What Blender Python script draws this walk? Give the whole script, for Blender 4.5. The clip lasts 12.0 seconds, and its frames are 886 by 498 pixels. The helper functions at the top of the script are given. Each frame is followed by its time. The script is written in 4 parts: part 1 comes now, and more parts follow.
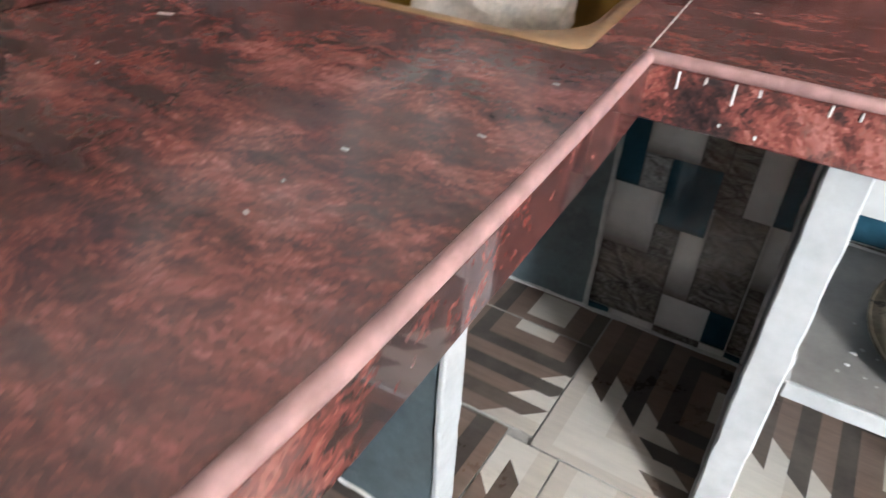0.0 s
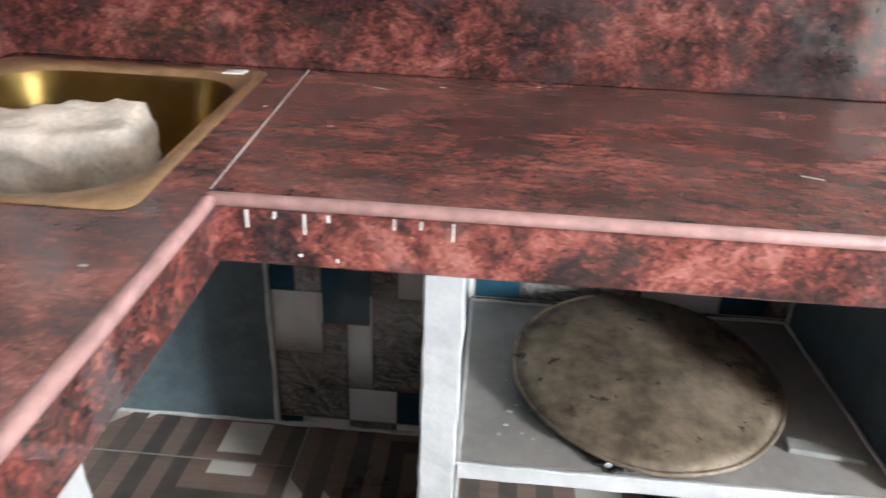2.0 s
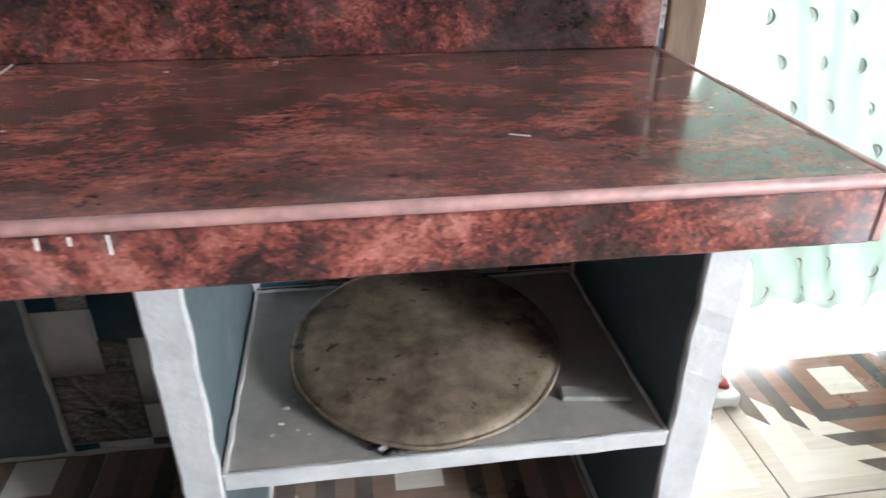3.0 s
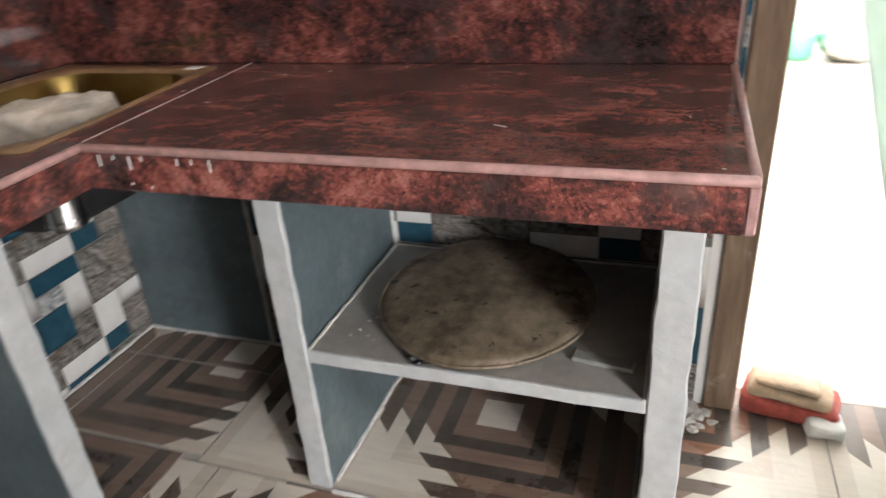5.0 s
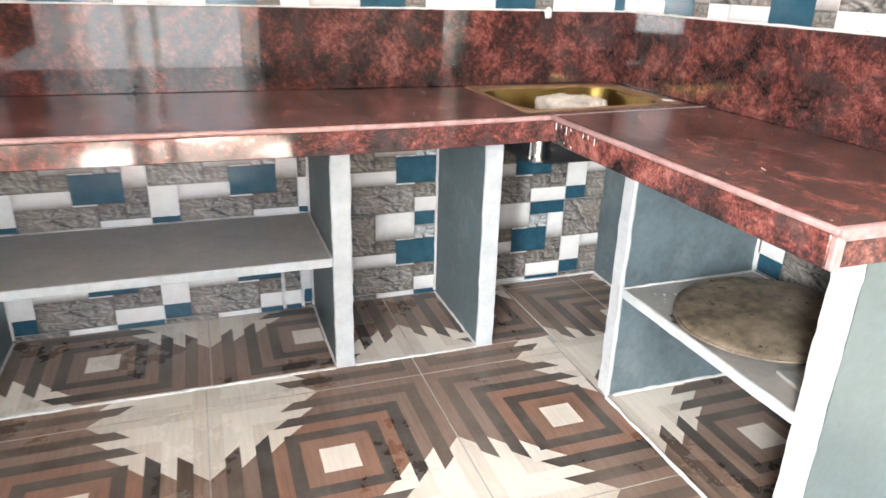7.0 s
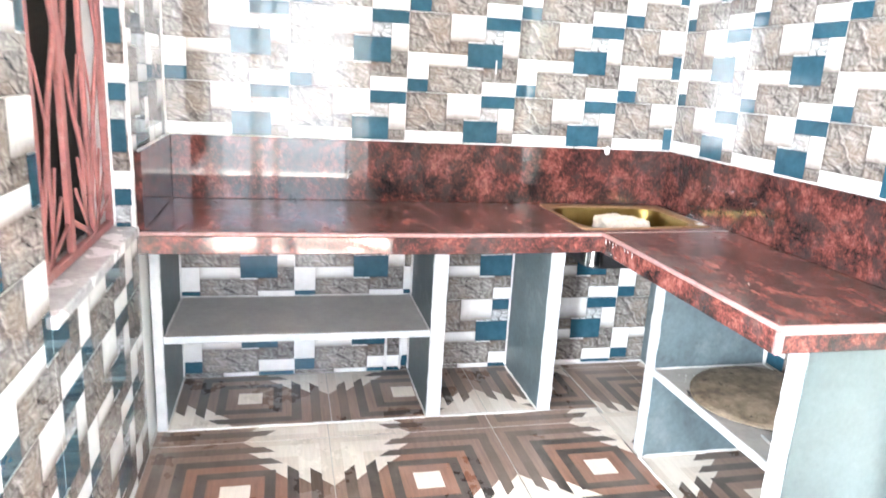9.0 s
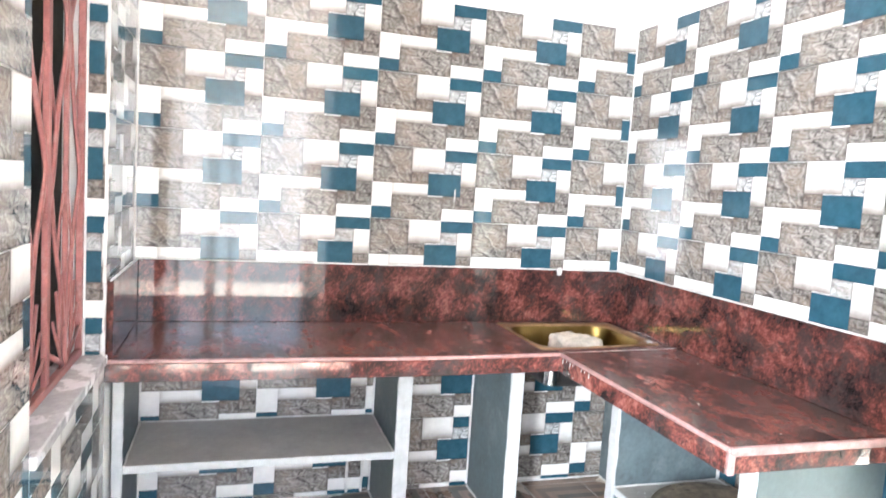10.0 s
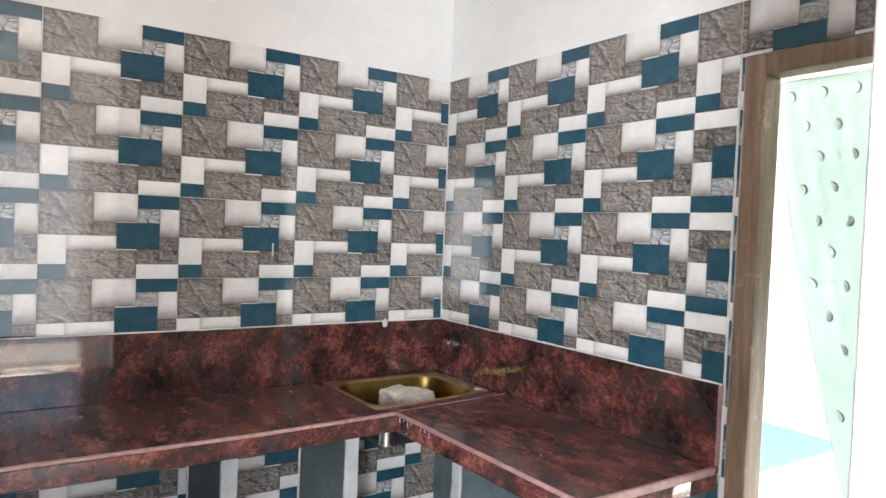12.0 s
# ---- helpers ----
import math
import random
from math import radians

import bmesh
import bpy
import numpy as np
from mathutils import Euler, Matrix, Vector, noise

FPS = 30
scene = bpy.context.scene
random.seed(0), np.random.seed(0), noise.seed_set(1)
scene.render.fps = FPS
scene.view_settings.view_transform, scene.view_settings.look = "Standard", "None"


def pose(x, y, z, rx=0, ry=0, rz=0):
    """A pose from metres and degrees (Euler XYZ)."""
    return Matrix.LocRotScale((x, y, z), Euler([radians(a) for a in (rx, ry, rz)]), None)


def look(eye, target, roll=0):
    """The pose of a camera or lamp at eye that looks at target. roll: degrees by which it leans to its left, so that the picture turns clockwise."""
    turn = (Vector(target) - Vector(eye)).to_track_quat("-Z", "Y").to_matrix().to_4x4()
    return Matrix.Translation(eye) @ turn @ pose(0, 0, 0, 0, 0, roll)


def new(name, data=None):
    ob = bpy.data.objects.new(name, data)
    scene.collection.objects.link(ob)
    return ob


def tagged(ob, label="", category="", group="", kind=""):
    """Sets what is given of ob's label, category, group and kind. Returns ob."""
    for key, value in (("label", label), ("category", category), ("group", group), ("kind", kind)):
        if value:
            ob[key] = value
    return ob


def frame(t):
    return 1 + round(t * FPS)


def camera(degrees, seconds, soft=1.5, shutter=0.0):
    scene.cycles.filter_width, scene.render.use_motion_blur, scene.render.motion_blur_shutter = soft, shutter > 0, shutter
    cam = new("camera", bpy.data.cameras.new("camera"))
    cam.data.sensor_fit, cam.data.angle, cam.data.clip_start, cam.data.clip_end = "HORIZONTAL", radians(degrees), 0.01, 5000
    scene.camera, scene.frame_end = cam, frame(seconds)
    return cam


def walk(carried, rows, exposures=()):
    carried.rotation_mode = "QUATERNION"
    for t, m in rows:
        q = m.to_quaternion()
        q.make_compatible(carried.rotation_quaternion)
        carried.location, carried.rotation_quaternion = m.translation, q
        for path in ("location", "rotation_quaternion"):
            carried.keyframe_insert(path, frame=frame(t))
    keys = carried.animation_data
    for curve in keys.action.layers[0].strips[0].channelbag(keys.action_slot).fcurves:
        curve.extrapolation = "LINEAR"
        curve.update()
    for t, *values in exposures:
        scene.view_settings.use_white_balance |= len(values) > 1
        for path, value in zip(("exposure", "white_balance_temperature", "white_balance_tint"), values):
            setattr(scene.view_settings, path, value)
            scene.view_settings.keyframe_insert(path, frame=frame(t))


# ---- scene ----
cam = camera(66.0, 12.0, shutter=0.4)
PATH = [
    (0, (0.743, -1.259, 0.975), (-0.082, 0.182, -0.14), 3.7),
    (0.5, (0.721, -1.203, 0.989), (0.054, 0.355, -0.073), 1.9),
    (1, (0.726, -1.198, 0.997), (0.128, 0.42, -0.014), 4.4),
    (1.5, (0.747, -1.147, 0.999), (0.442, 0.603, 0.081), 5.6),
    (2, (0.827, -1.142, 1.014), (0.715, 0.647, 0.127), 2.5),
    (2.5, (0.895, -1.109, 1.016), (1.026, 0.66, 0.092), 1.5),
    (3.1, (1.021, -1.086, 1.01), (1.286, 0.646, 0.047), 0.3),
    (3.2, (1.041, -1.079, 1.007), (1.316, 0.65, 0.041), 0.4),
    (5, (1.415, -1.32, 1.056), (0.798, 0.353, 0.151), -4.3),
    (5.5, (1.623, -1.359, 1.06), (0.542, 0.069, 0.171), -1.8),
    (6, (1.783, -1.408, 1.081), (0.453, -0.112, 0.34), -3.4),
    (6.5, (2.004, -1.482, 1.091), (0.416, -0.518, 0.352), -0.9),
    (7, (2.225, -1.466, 1.107), (0.475, -0.837, 0.371), 1.7),
    (9, (2.778, -1.682, 1.294), (0.894, -1.234, 0.796), 3.4),
    (9.5, (2.865, -1.711, 1.337), (0.94, -1.248, 1.052), 2.9),
    (10, (2.853, -1.761, 1.376), (0.951, -1.174, 1.187), 3.7),
    (10.5, (2.83, -1.781, 1.421), (0.958, -1.077, 1.378), 2.5),
    (11, (2.785, -1.804, 1.424), (1.007, -0.889, 1.403), 3.4),
    (11.5, (2.735, -1.816, 1.441), (1.044, -0.75, 1.385), 3.2),
    (12, (2.696, -1.824, 1.441), (1.039, -0.706, 1.383), 2.3),
]
# seconds, stops, white balance
EXPOSURES = [(0, 5.3, 6280, 10), (0.5, 5.35, 6280, 10), (1.5, 5.4, 6280, 10), (2.5, 5.3, 6280, 10),
             (3.0, 4.95, 6200, 10), (5.0, 4.35, 6800, 12), (5.5, 4.6, 6850, 12), (6.0, 5.05, 6700, 11),
             (6.5, 5.3, 6600, 10), (7.0, 5.5, 6550, 10), (9.0, 6.05, 6150, 10), (9.5, 5.85, 6150, 10),
             (10.5, 5.65, 6200, 10), (11.0, 5.5, 6250, 10), (11.5, 4.9, 6250, 10), (12.0, 4.4, 6300, 10)]
walk(cam, [(t, look(eye, target, roll)) for t, eye, target, roll in PATH], EXPOSURES)

# ---- light ----
world = bpy.data.worlds.new("sky")
scene.world = world
world.use_nodes = True
wn = world.node_tree.nodes
sky = wn.new("ShaderNodeTexSky")
sky.sky_type = "NISHITA"
sky.sun_disc = False
sky.dust_density = 0.1
sky.sun_elevation = radians(53)
sky.sun_rotation = radians(95)
world.node_tree.links.new(sky.outputs[0], wn["Background"].inputs[0])
wn["Background"].inputs[1].default_value = 0.05

sun = new("sun", bpy.data.lights.new("sun", "SUN"))
sun.data.energy = 5.0
sun.data.angle = radians(0.6)
sun.data.color = (1.0, 0.96, 0.9)
sun.matrix_basis = look((10, -0.3, 13.6), (0, 0.5, 0))


def sky_panel(name, eye, target, w, h, watts, colour=(0.95, 0.98, 1.0)):
    """An area lamp in an opening, in place of the sky's light."""
    ob = new(name, bpy.data.lights.new(name, "AREA"))
    ob.data.shape = "RECTANGLE"
    ob.data.size, ob.data.size_y, ob.data.energy, ob.data.color = w, h, watts, colour
    ob.matrix_basis = look(eye, target)
    return ob


sky_panel("doorway_light", (4.74, -1.83, 1.06), (0, -1.83, 0.95), 1.55, 2.04, 1.7)
# Fill lamp at an invented hall opening, brightening the counter's fronts and bays.
sky_panel("hall_window_light", (4.12, -3.28, 1.35), (1.6, -0.6, 0.7), 0.72, 1.45, 10)
# Unseen lamp, added to make the room beyond the door glare white.
sky_panel("back_room_light", (3.68, 2.2, 1.5), (0, 2.2, 1.1), 2.3, 1.25, 17)
# Added fill lamp, aimed through the door to lift the kitchen's south side.
sky_panel("north_window_light", (2.3, 4.7, 1.55), (1.9, 0, 0.9), 1.75, 1.25, 7)

# ---- materials ----


class Mat:
    """A small wrapper to build node materials."""

    def __init__(self, name, rough=0.5, metal=0.0, spec=0.5):
        self.m = bpy.data.materials.new(name)
        self.m.use_nodes = True
        self.nt = self.m.node_tree
        self.b = self.nt.nodes["Principled BSDF"]
        self.b.inputs["Roughness"].default_value = rough
        self.b.inputs["Metallic"].default_value = metal
        self.b.inputs["Specular IOR Level"].default_value = spec
        self.tc = self.nt.nodes.new("ShaderNodeTexCoord")

    def node(self, kind, **inputs):
        n = self.nt.nodes.new("ShaderNode" + kind)
        for k, v in inputs.items():
            self.put(n, k.replace("_", " "), v)
        return n

    def put(self, n, key, v):
        s = n.inputs[key]
        if isinstance(v, bpy.types.NodeSocket):
            self.nt.links.new(v, s)
        else:
            s.default_value = v

    def coords(self, sx=1, sy=1, sz=1, source="Object", shift=(0, 0, 0)):
        n = self.node("Mapping", Vector=self.tc.outputs[source], Scale=(sx, sy, sz), Location=shift)
        return n.outputs[0]

    def noise(self, vec, scale, detail=4, rough=0.55, distort=0.0):
        n = self.node("TexNoise", Vector=vec, Scale=scale, Detail=detail, Roughness=rough, Distortion=distort)
        return n.outputs["Fac"]

    def ramp(self, fac, stops):
        n = self.nt.nodes.new("ShaderNodeValToRGB")
        self.nt.links.new(fac, n.inputs[0])
        while len(n.color_ramp.elements) < len(stops):
            n.color_ramp.elements.new(0.5)
        for e, (p, c) in zip(n.color_ramp.elements, stops):
            e.position = p
            e.color = (c, c, c, 1) if isinstance(c, (int, float)) else (*c, 1)
        return n.outputs[0]

    def mix(self, fac, a, b, mode="MIX"):
        n = self.nt.nodes.new("ShaderNodeMix")
        n.data_type, n.blend_type = "RGBA", mode
        for i, v in ((0, fac), (6, a), (7, b)):
            if isinstance(v, bpy.types.NodeSocket):
                self.nt.links.new(v, n.inputs[i])
            else:
                n.inputs[i].default_value = v if i == 0 else (*v, 1)
        return n.outputs[2]

    def math(self, op, a, b=0.0):
        n = self.nt.nodes.new("ShaderNodeMath")
        n.operation = op
        for i, v in ((0, a), (1, b)):
            if isinstance(v, bpy.types.NodeSocket):
                self.nt.links.new(v, n.inputs[i])
            else:
                n.inputs[i].default_value = v
        return n.outputs[0]

    def random(self):
        return self.nt.nodes.new("ShaderNodeObjectInfo").outputs["Random"]

    def colour(self, c):
        self.put(self.b, "Base Color", c if isinstance(c, bpy.types.NodeSocket) else (*c, 1))
        return self

    def rough(self, r):
        self.put(self.b, "Roughness", r)
        return self

    def bump(self, height, strength=0.2, distance=0.005):
        n = self.node("Bump", Strength=strength, Distance=distance, Height=height)
        self.nt.links.new(n.outputs[0], self.b.inputs["Normal"])
        return self


def granite(name, dust, tone=1.0, along=1.0, polish=0.03):
    """Red granite: islands of brick red in dark grey-brown, drawn out along the flow, with crystals and a film of dust.
    tone: paints in how brightly a face is lit.
    """
    m = Mat(name, 0.12, spec=0.5)
    v = m.coords(1, 1, 1)
    drift = m.node("TexNoise", Vector=v, Scale=7.0, Detail=3.0, Roughness=0.6)
    drift = m.node("VectorMath", Vector=drift.outputs["Color"])
    drift.operation = "SUBTRACT"
    drift.inputs[1].default_value = (0.5, 0.5, 0.5)
    reach = m.node("VectorMath", Vector=drift.outputs[0])
    reach.operation = "SCALE"
    reach.inputs["Scale"].default_value = 0.06
    bent = m.node("VectorMath", Vector=v)
    bent.operation = "ADD"
    m.nt.links.new(reach.outputs[0], bent.inputs[1])
    cell = m.node("TexVoronoi", Vector=bent.outputs[0], Scale=330.0, Randomness=1.0)
    flow = m.node("Mapping", Vector=bent.outputs[0], Scale=(1.0, along, 1.15), Rotation=(0.15, 0.1, 0.22)).outputs[0]
    grain = m.node("Mapping", Vector=cell.outputs["Position"], Scale=(1.0, along, 1.15), Rotation=(0.15, 0.1, 0.22)).outputs[0]
    big = m.noise(flow, 8.5, 4, 0.6)
    mid = m.noise(grain, 42.0, 6, 0.78)
    fine = m.noise(grain, 140.0, 3, 0.75)
    blend = m.math("ADD", m.math("MULTIPLY", big, 0.38), m.math("MULTIPLY", mid, 0.40))
    blend = m.math("ADD", blend, m.math("MULTIPLY", fine, 0.22))
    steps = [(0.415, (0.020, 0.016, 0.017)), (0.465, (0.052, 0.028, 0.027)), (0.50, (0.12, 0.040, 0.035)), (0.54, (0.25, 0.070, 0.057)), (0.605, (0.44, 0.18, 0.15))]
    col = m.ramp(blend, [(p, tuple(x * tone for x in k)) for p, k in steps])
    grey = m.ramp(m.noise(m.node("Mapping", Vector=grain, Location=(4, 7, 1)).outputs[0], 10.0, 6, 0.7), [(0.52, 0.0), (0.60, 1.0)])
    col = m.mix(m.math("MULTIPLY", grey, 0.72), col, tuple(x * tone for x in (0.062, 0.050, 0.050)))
    sep = m.node("SeparateXYZ", Vector=cell.outputs["Color"])
    col = m.mix(0.5, col, m.ramp(sep.outputs[0], [(0.0, 0.45), (1.0, 1.0)]), "MULTIPLY")
    film = m.ramp(m.noise(m.coords(1, 1, 1, shift=(3, 1, 0)), 2.6, 6, 0.68), [(0.36, 0.25), (0.66, 1.0)])
    smear = m.ramp(m.noise(m.coords(3, 9, 3, shift=(1, 5, 0)), 3.0, 5, 0.7), [(0.5, 0.0), (0.75, 0.5)])
    film = m.math("ADD", film, smear)
    col = m.mix(m.math("MULTIPLY", film, dust), col, (0.26, 0.135, 0.118))
    m.colour(col)
    m.rough(m.math("ADD", m.math("MULTIPLY", film, dust * 0.4), polish))
    return m.m


def plain(name, c, var=0.12, rough=0.6, scale=6.0, metal=0.0, bump=0.1, spec=0.5, fine=60.0, stain=None):
    """Paint, plaster and the like: colour that varies at two scales, with fine relief."""
    m = Mat(name, rough, metal, spec)
    v = m.coords()
    a = m.noise(v, scale, 5, 0.6)
    b = m.noise(v, fine, 3, 0.6)
    k = m.math("ADD", m.math("MULTIPLY", a, 0.7), m.math("MULTIPLY", b, 0.3))
    lo = tuple(x * (1 - var * 2) for x in c)
    hi = tuple(min(1, x * (1 + var * 1.4)) for x in c)
    col = m.ramp(k, [(0.32, lo), (0.68, hi)])
    if stain:
        col = m.mix(m.ramp(m.noise(m.coords(shift=(5, 2, 1)), scale * 0.7, 6, 0.7), [(0.55, 0.0), (0.7, 0.75)]), col, stain)
    m.colour(col)
    m.rough(m.ramp(a, [(0.3, max(0, rough - 0.1)), (0.7, min(1, rough + 0.1))]))
    m.bump(b, bump, 0.003)
    return m.m


def print_white(name, fade):
    """Off-white block of the wall tile's print; fade: how far it melts into the stone at its foot."""
    m = Mat(name, 0.05)
    sep = m.node("SeparateXYZ", Vector=m.tc.outputs["UV"])
    v = m.coords()
    rag = m.math("MULTIPLY", m.math("SUBTRACT", m.noise(v, 26, 4, 0.65), 0.5), 0.28)
    foot = m.ramp(m.math("ADD", sep.outputs[1], rag), [(0.0, 0.95), (0.16, 0.62), (0.34, 0.26), (0.62, 0.0)])
    side = m.ramp(sep.outputs[0], [(0.0, 0.5), (0.10, 0.16), (0.3, 0.0), (0.88, 0.0), (1.0, 0.3)])
    k = m.math("MULTIPLY", m.math("MAXIMUM", foot, side), fade)
    base = m.ramp(m.noise(v, 30, 4), [(0.3, (0.74, 0.725, 0.705)), (0.7, (0.82, 0.81, 0.79))])
    m.colour(m.mix(k, base, (0.20, 0.17, 0.15)))
    return m.m


def print_teal():
    m = Mat("tile_print_teal", 0.05)
    v = m.coords()
    sep = m.node("SeparateXYZ", Vector=m.tc.outputs["UV"])
    col = m.ramp(m.noise(v, 26, 5, 0.65), [(0.3, (0.018, 0.062, 0.094)), (0.7, (0.03, 0.096, 0.136))])
    rim = m.ramp(sep.outputs[1], [(0.0, 0.55), (0.08, 0.0), (0.93, 0.0), (1.0, 0.4)])
    m.colour(m.mix(rim, col, (0.014, 0.03, 0.042)))
    return m.m


def print_rock(name, lo, mid, hi, seed, vein=False):
    """Split-stone print of the wall tile: slanting ridges lit from above, with dark cracks and warm stains."""
    m = Mat(name, 0.06)
    v = m.node("Mapping", Vector=m.tc.outputs["Object"], Scale=(1, 1.9, 1), Location=(seed, seed * 0.7, 0), Rotation=(0, 0, 0.55)).outputs[0]
    lit = m.node("Mapping", Vector=v, Location=(0.004, 0.011, 0)).outputs[0]
    n = m.noise(v, 17, 8, 0.72, 1.6)
    relief = m.math("SUBTRACT", m.noise(lit, 17, 8, 0.72, 1.6), n)
    tone = m.math("ADD", m.math("MULTIPLY", n, 0.55), m.math("ADD", m.math("MULTIPLY", relief, 1.2), 0.225))
    col = m.ramp(tone, [(0.34, lo), (0.5, mid), (0.68, hi)])
    warm = m.ramp(m.noise(v, 7, 4, 0.65), [(0.45, 0.0), (0.62, 0.42)])
    col = m.mix(warm, col, (0.25, 0.18, 0.135))
    vor = m.node("TexVoronoi", Vector=m.node("Mapping", Vector=v, Scale=(1.0, 1.0, 1.0)).outputs[0], Scale=13.0, Randomness=1.0)
    vor.feature = "DISTANCE_TO_EDGE"
    crack = m.math("MULTIPLY", m.ramp(vor.outputs["Distance"], [(0.0, 1.0), (0.04, 0.0)]), m.ramp(m.noise(v, 12, 2), [(0.5, 0.0), (0.6, 0.85)]))
    col = m.mix(crack, col, (0.035, 0.03, 0.028))
    sep = m.node("SeparateXYZ", Vector=m.tc.outputs["UV"])
    if vein:
        along = m.math("ADD", m.math("MULTIPLY", sep.outputs[1], 0.62), sep.outputs[0])
        along = m.math("ADD", along, m.math("MULTIPLY", m.noise(v, 22, 4, 0.6), 0.3))
        col = m.mix(m.ramp(along, [(0.86, 0.0), (0.93, 0.6), (0.97, 0.0)]), col, (0.05, 0.045, 0.042))
        col = m.mix(m.ramp(along, [(0.95, 0.0), (1.0, 0.5), (1.07, 0.0)]), col, (0.5, 0.47, 0.44))
    rim = m.ramp(sep.outputs[0], [(0.0, 0.55), (0.07, 0.0), (0.93, 0.0), (1.0, 0.7)])
    head = m.ramp(sep.outputs[1], [(0.0, 0.6), (0.06, 0.0), (0.86, 0.0), (1.0, 0.5)])
    col = m.mix(m.math("MAXIMUM", rim, head), col, (0.05, 0.042, 0.037))
    m.colour(col)
    return m.m


def wood_print(name, c, rough=0.22, var=0.28):
    """Wood-look print of the floor tile: long grain, dusty gloss, with pale glare haze mixed into the colour."""
    m = Mat(name, rough)
    v = m.coords(3, 40, 1)
    g = m.noise(v, 2.2, 5, 0.65, 0.4)
    lo, hi = tuple(x * (1 - var) for x in c), tuple(min(1, x * (1 + var * 0.7)) for x in c)
    col = m.ramp(g, [(0.3, lo), (0.7, hi)])
    geo = m.node("NewGeometry")
    dust = m.noise(m.node("Mapping", Vector=geo.outputs["Position"], Scale=(1, 1, 1)).outputs[0], 3.0, 6, 0.7)
    # Dust film, strengthened so it also paints in the floor's bright haze.
    d = m.ramp(dust, [(0.42, 0.07), (0.75, 0.34)])
    m.colour(m.mix(d, col, (0.45, 0.375, 0.32)))
    m.rough(m.ramp(dust, [(0.35, rough), (0.7, rough + 0.25)]))
    return m.m


def old_wood():
    m = Mat("frame_wood", 0.5)
    v = m.coords(22, 22, 2.2)
    g = m.noise(v, 1.6, 6, 0.7, 0.6)
    col = m.ramp(g, [(0.3, (0.125, 0.078, 0.05)), (0.55, (0.24, 0.16, 0.105)), (0.72, (0.36, 0.265, 0.19))])
    dirt = m.ramp(m.noise(m.coords(shift=(2, 2, 2)), 14, 5, 0.7), [(0.6, 0.0), (0.72, 0.6)])
    m.colour(m.mix(dirt, col, (0.46, 0.42, 0.37)))
    m.bump(g, 0.25, 0.003)
    return m.m


def worn_metal():
    m = Mat("worn_tin", 0.62, 0.15)
    v = m.coords()
    a = m.noise(v, 14, 6, 0.68)
    col = m.ramp(a, [(0.36, (0.085, 0.064, 0.043)), (0.5, (0.175, 0.135, 0.092)), (0.64, (0.275, 0.22, 0.16))])
    soot = m.ramp(m.noise(m.coords(shift=(1, 4, 2)), 7, 7, 0.75), [(0.555, 0.0), (0.63, 0.9)])
    col = m.mix(soot, col, (0.05, 0.03, 0.02))
    spot = m.ramp(m.noise(v, 38, 3, 0.6), [(0.64, 0.0), (0.69, 0.9)])
    m.colour(m.mix(spot, col, (0.03, 0.022, 0.016)))
    m.bump(a, 0.3, 0.004)
    return m.m


def brass():
    m = Mat("gold_steel", 0.2, 1.0)
    v = m.coords(1, 1, 1)
    col = m.ramp(m.noise(m.coords(), 9, 5, 0.6), [(0.3, (0.165, 0.11, 0.03)), (0.7, (0.26, 0.18, 0.062))])
    m.colour(col)
    m.rough(m.ramp(m.noise(v, 12, 4), [(0.3, 0.28), (0.7, 0.4)]))
    return m.m


GRANITE_TOP = granite("granite_dusty", 0.39, 1.0, 2.0, 0.06)
# Polished upstand of the same stone, its weaker light painted as a darker tone.
GRANITE_WALL_SHADED = granite("granite_polished_shaded", 0.06, 0.64, 1.2, 0.02)
# Same stone in a brighter tone: daylight on the front strips, put into colour.
GRANITE_FRONT_LIT = granite("granite_front_lit", 0.06, 0.92, 1.0, 0.03)
PINK_EDGE = plain("granite_raw_edge", (0.40, 0.235, 0.225), 0.16, 0.45, 30)
JOINT = plain("white_cement", (0.66, 0.65, 0.63), 0.12, 0.8, 25)
WHITE_EDGE = plain("white_wash", (0.46, 0.48, 0.485), 0.09, 0.6, 14, bump=0.45)
BLUE_CEMENT = plain("blue_grey_cement", (0.105, 0.140, 0.152), 0.22, 0.5, 7, bump=0.15, stain=(0.19, 0.22, 0.225))
END_CEMENT = plain("pale_green_grey_cement", (0.112, 0.142, 0.144), 0.12, 0.5, 9, bump=0.12)
SHELF_CEMENT = plain("grey_dusty_cement", (0.34, 0.322, 0.30), 0.12, 0.45, 12)
WALL_PAINT = plain("white_wall_paint", (0.78, 0.77, 0.755), 0.04, 0.7, 4, bump=0.05)
CEILING_PAINT = plain("white_ceiling_paint", (0.8, 0.79, 0.77), 0.03, 0.8, 4, bump=0.05)
GROUT = plain("tile_grout", (0.55, 0.53, 0.5), 0.12, 0.85, 30)
FLOOR_GROUT = plain("floor_grout", (0.50, 0.47, 0.43), 0.15, 0.85, 20)
WOOD = old_wood()
TIN = worn_metal()
BRASS = brass()
BRASS_DUSTY = plain("dusty_gold_steel", (0.38, 0.235, 0.125), 0.2, 0.38, 25, 0.55, 0.1)
CHROME = plain("chrome", (0.75, 0.75, 0.76), 0.03, 0.12, 10, 1.0, 0.0)
DARK_STEEL = plain("dark_coated_steel", (0.03, 0.03, 0.032), 0.2, 0.4, 12, 0.3)
STONE = plain("rough_white_stone", (0.66, 0.58, 0.50), 0.2, 0.9, 22, bump=1.0, fine=130, stain=(0.48, 0.39, 0.31))
CHIP = plain("grey_mortar", (0.52, 0.49, 0.46), 0.12, 0.8, 60)
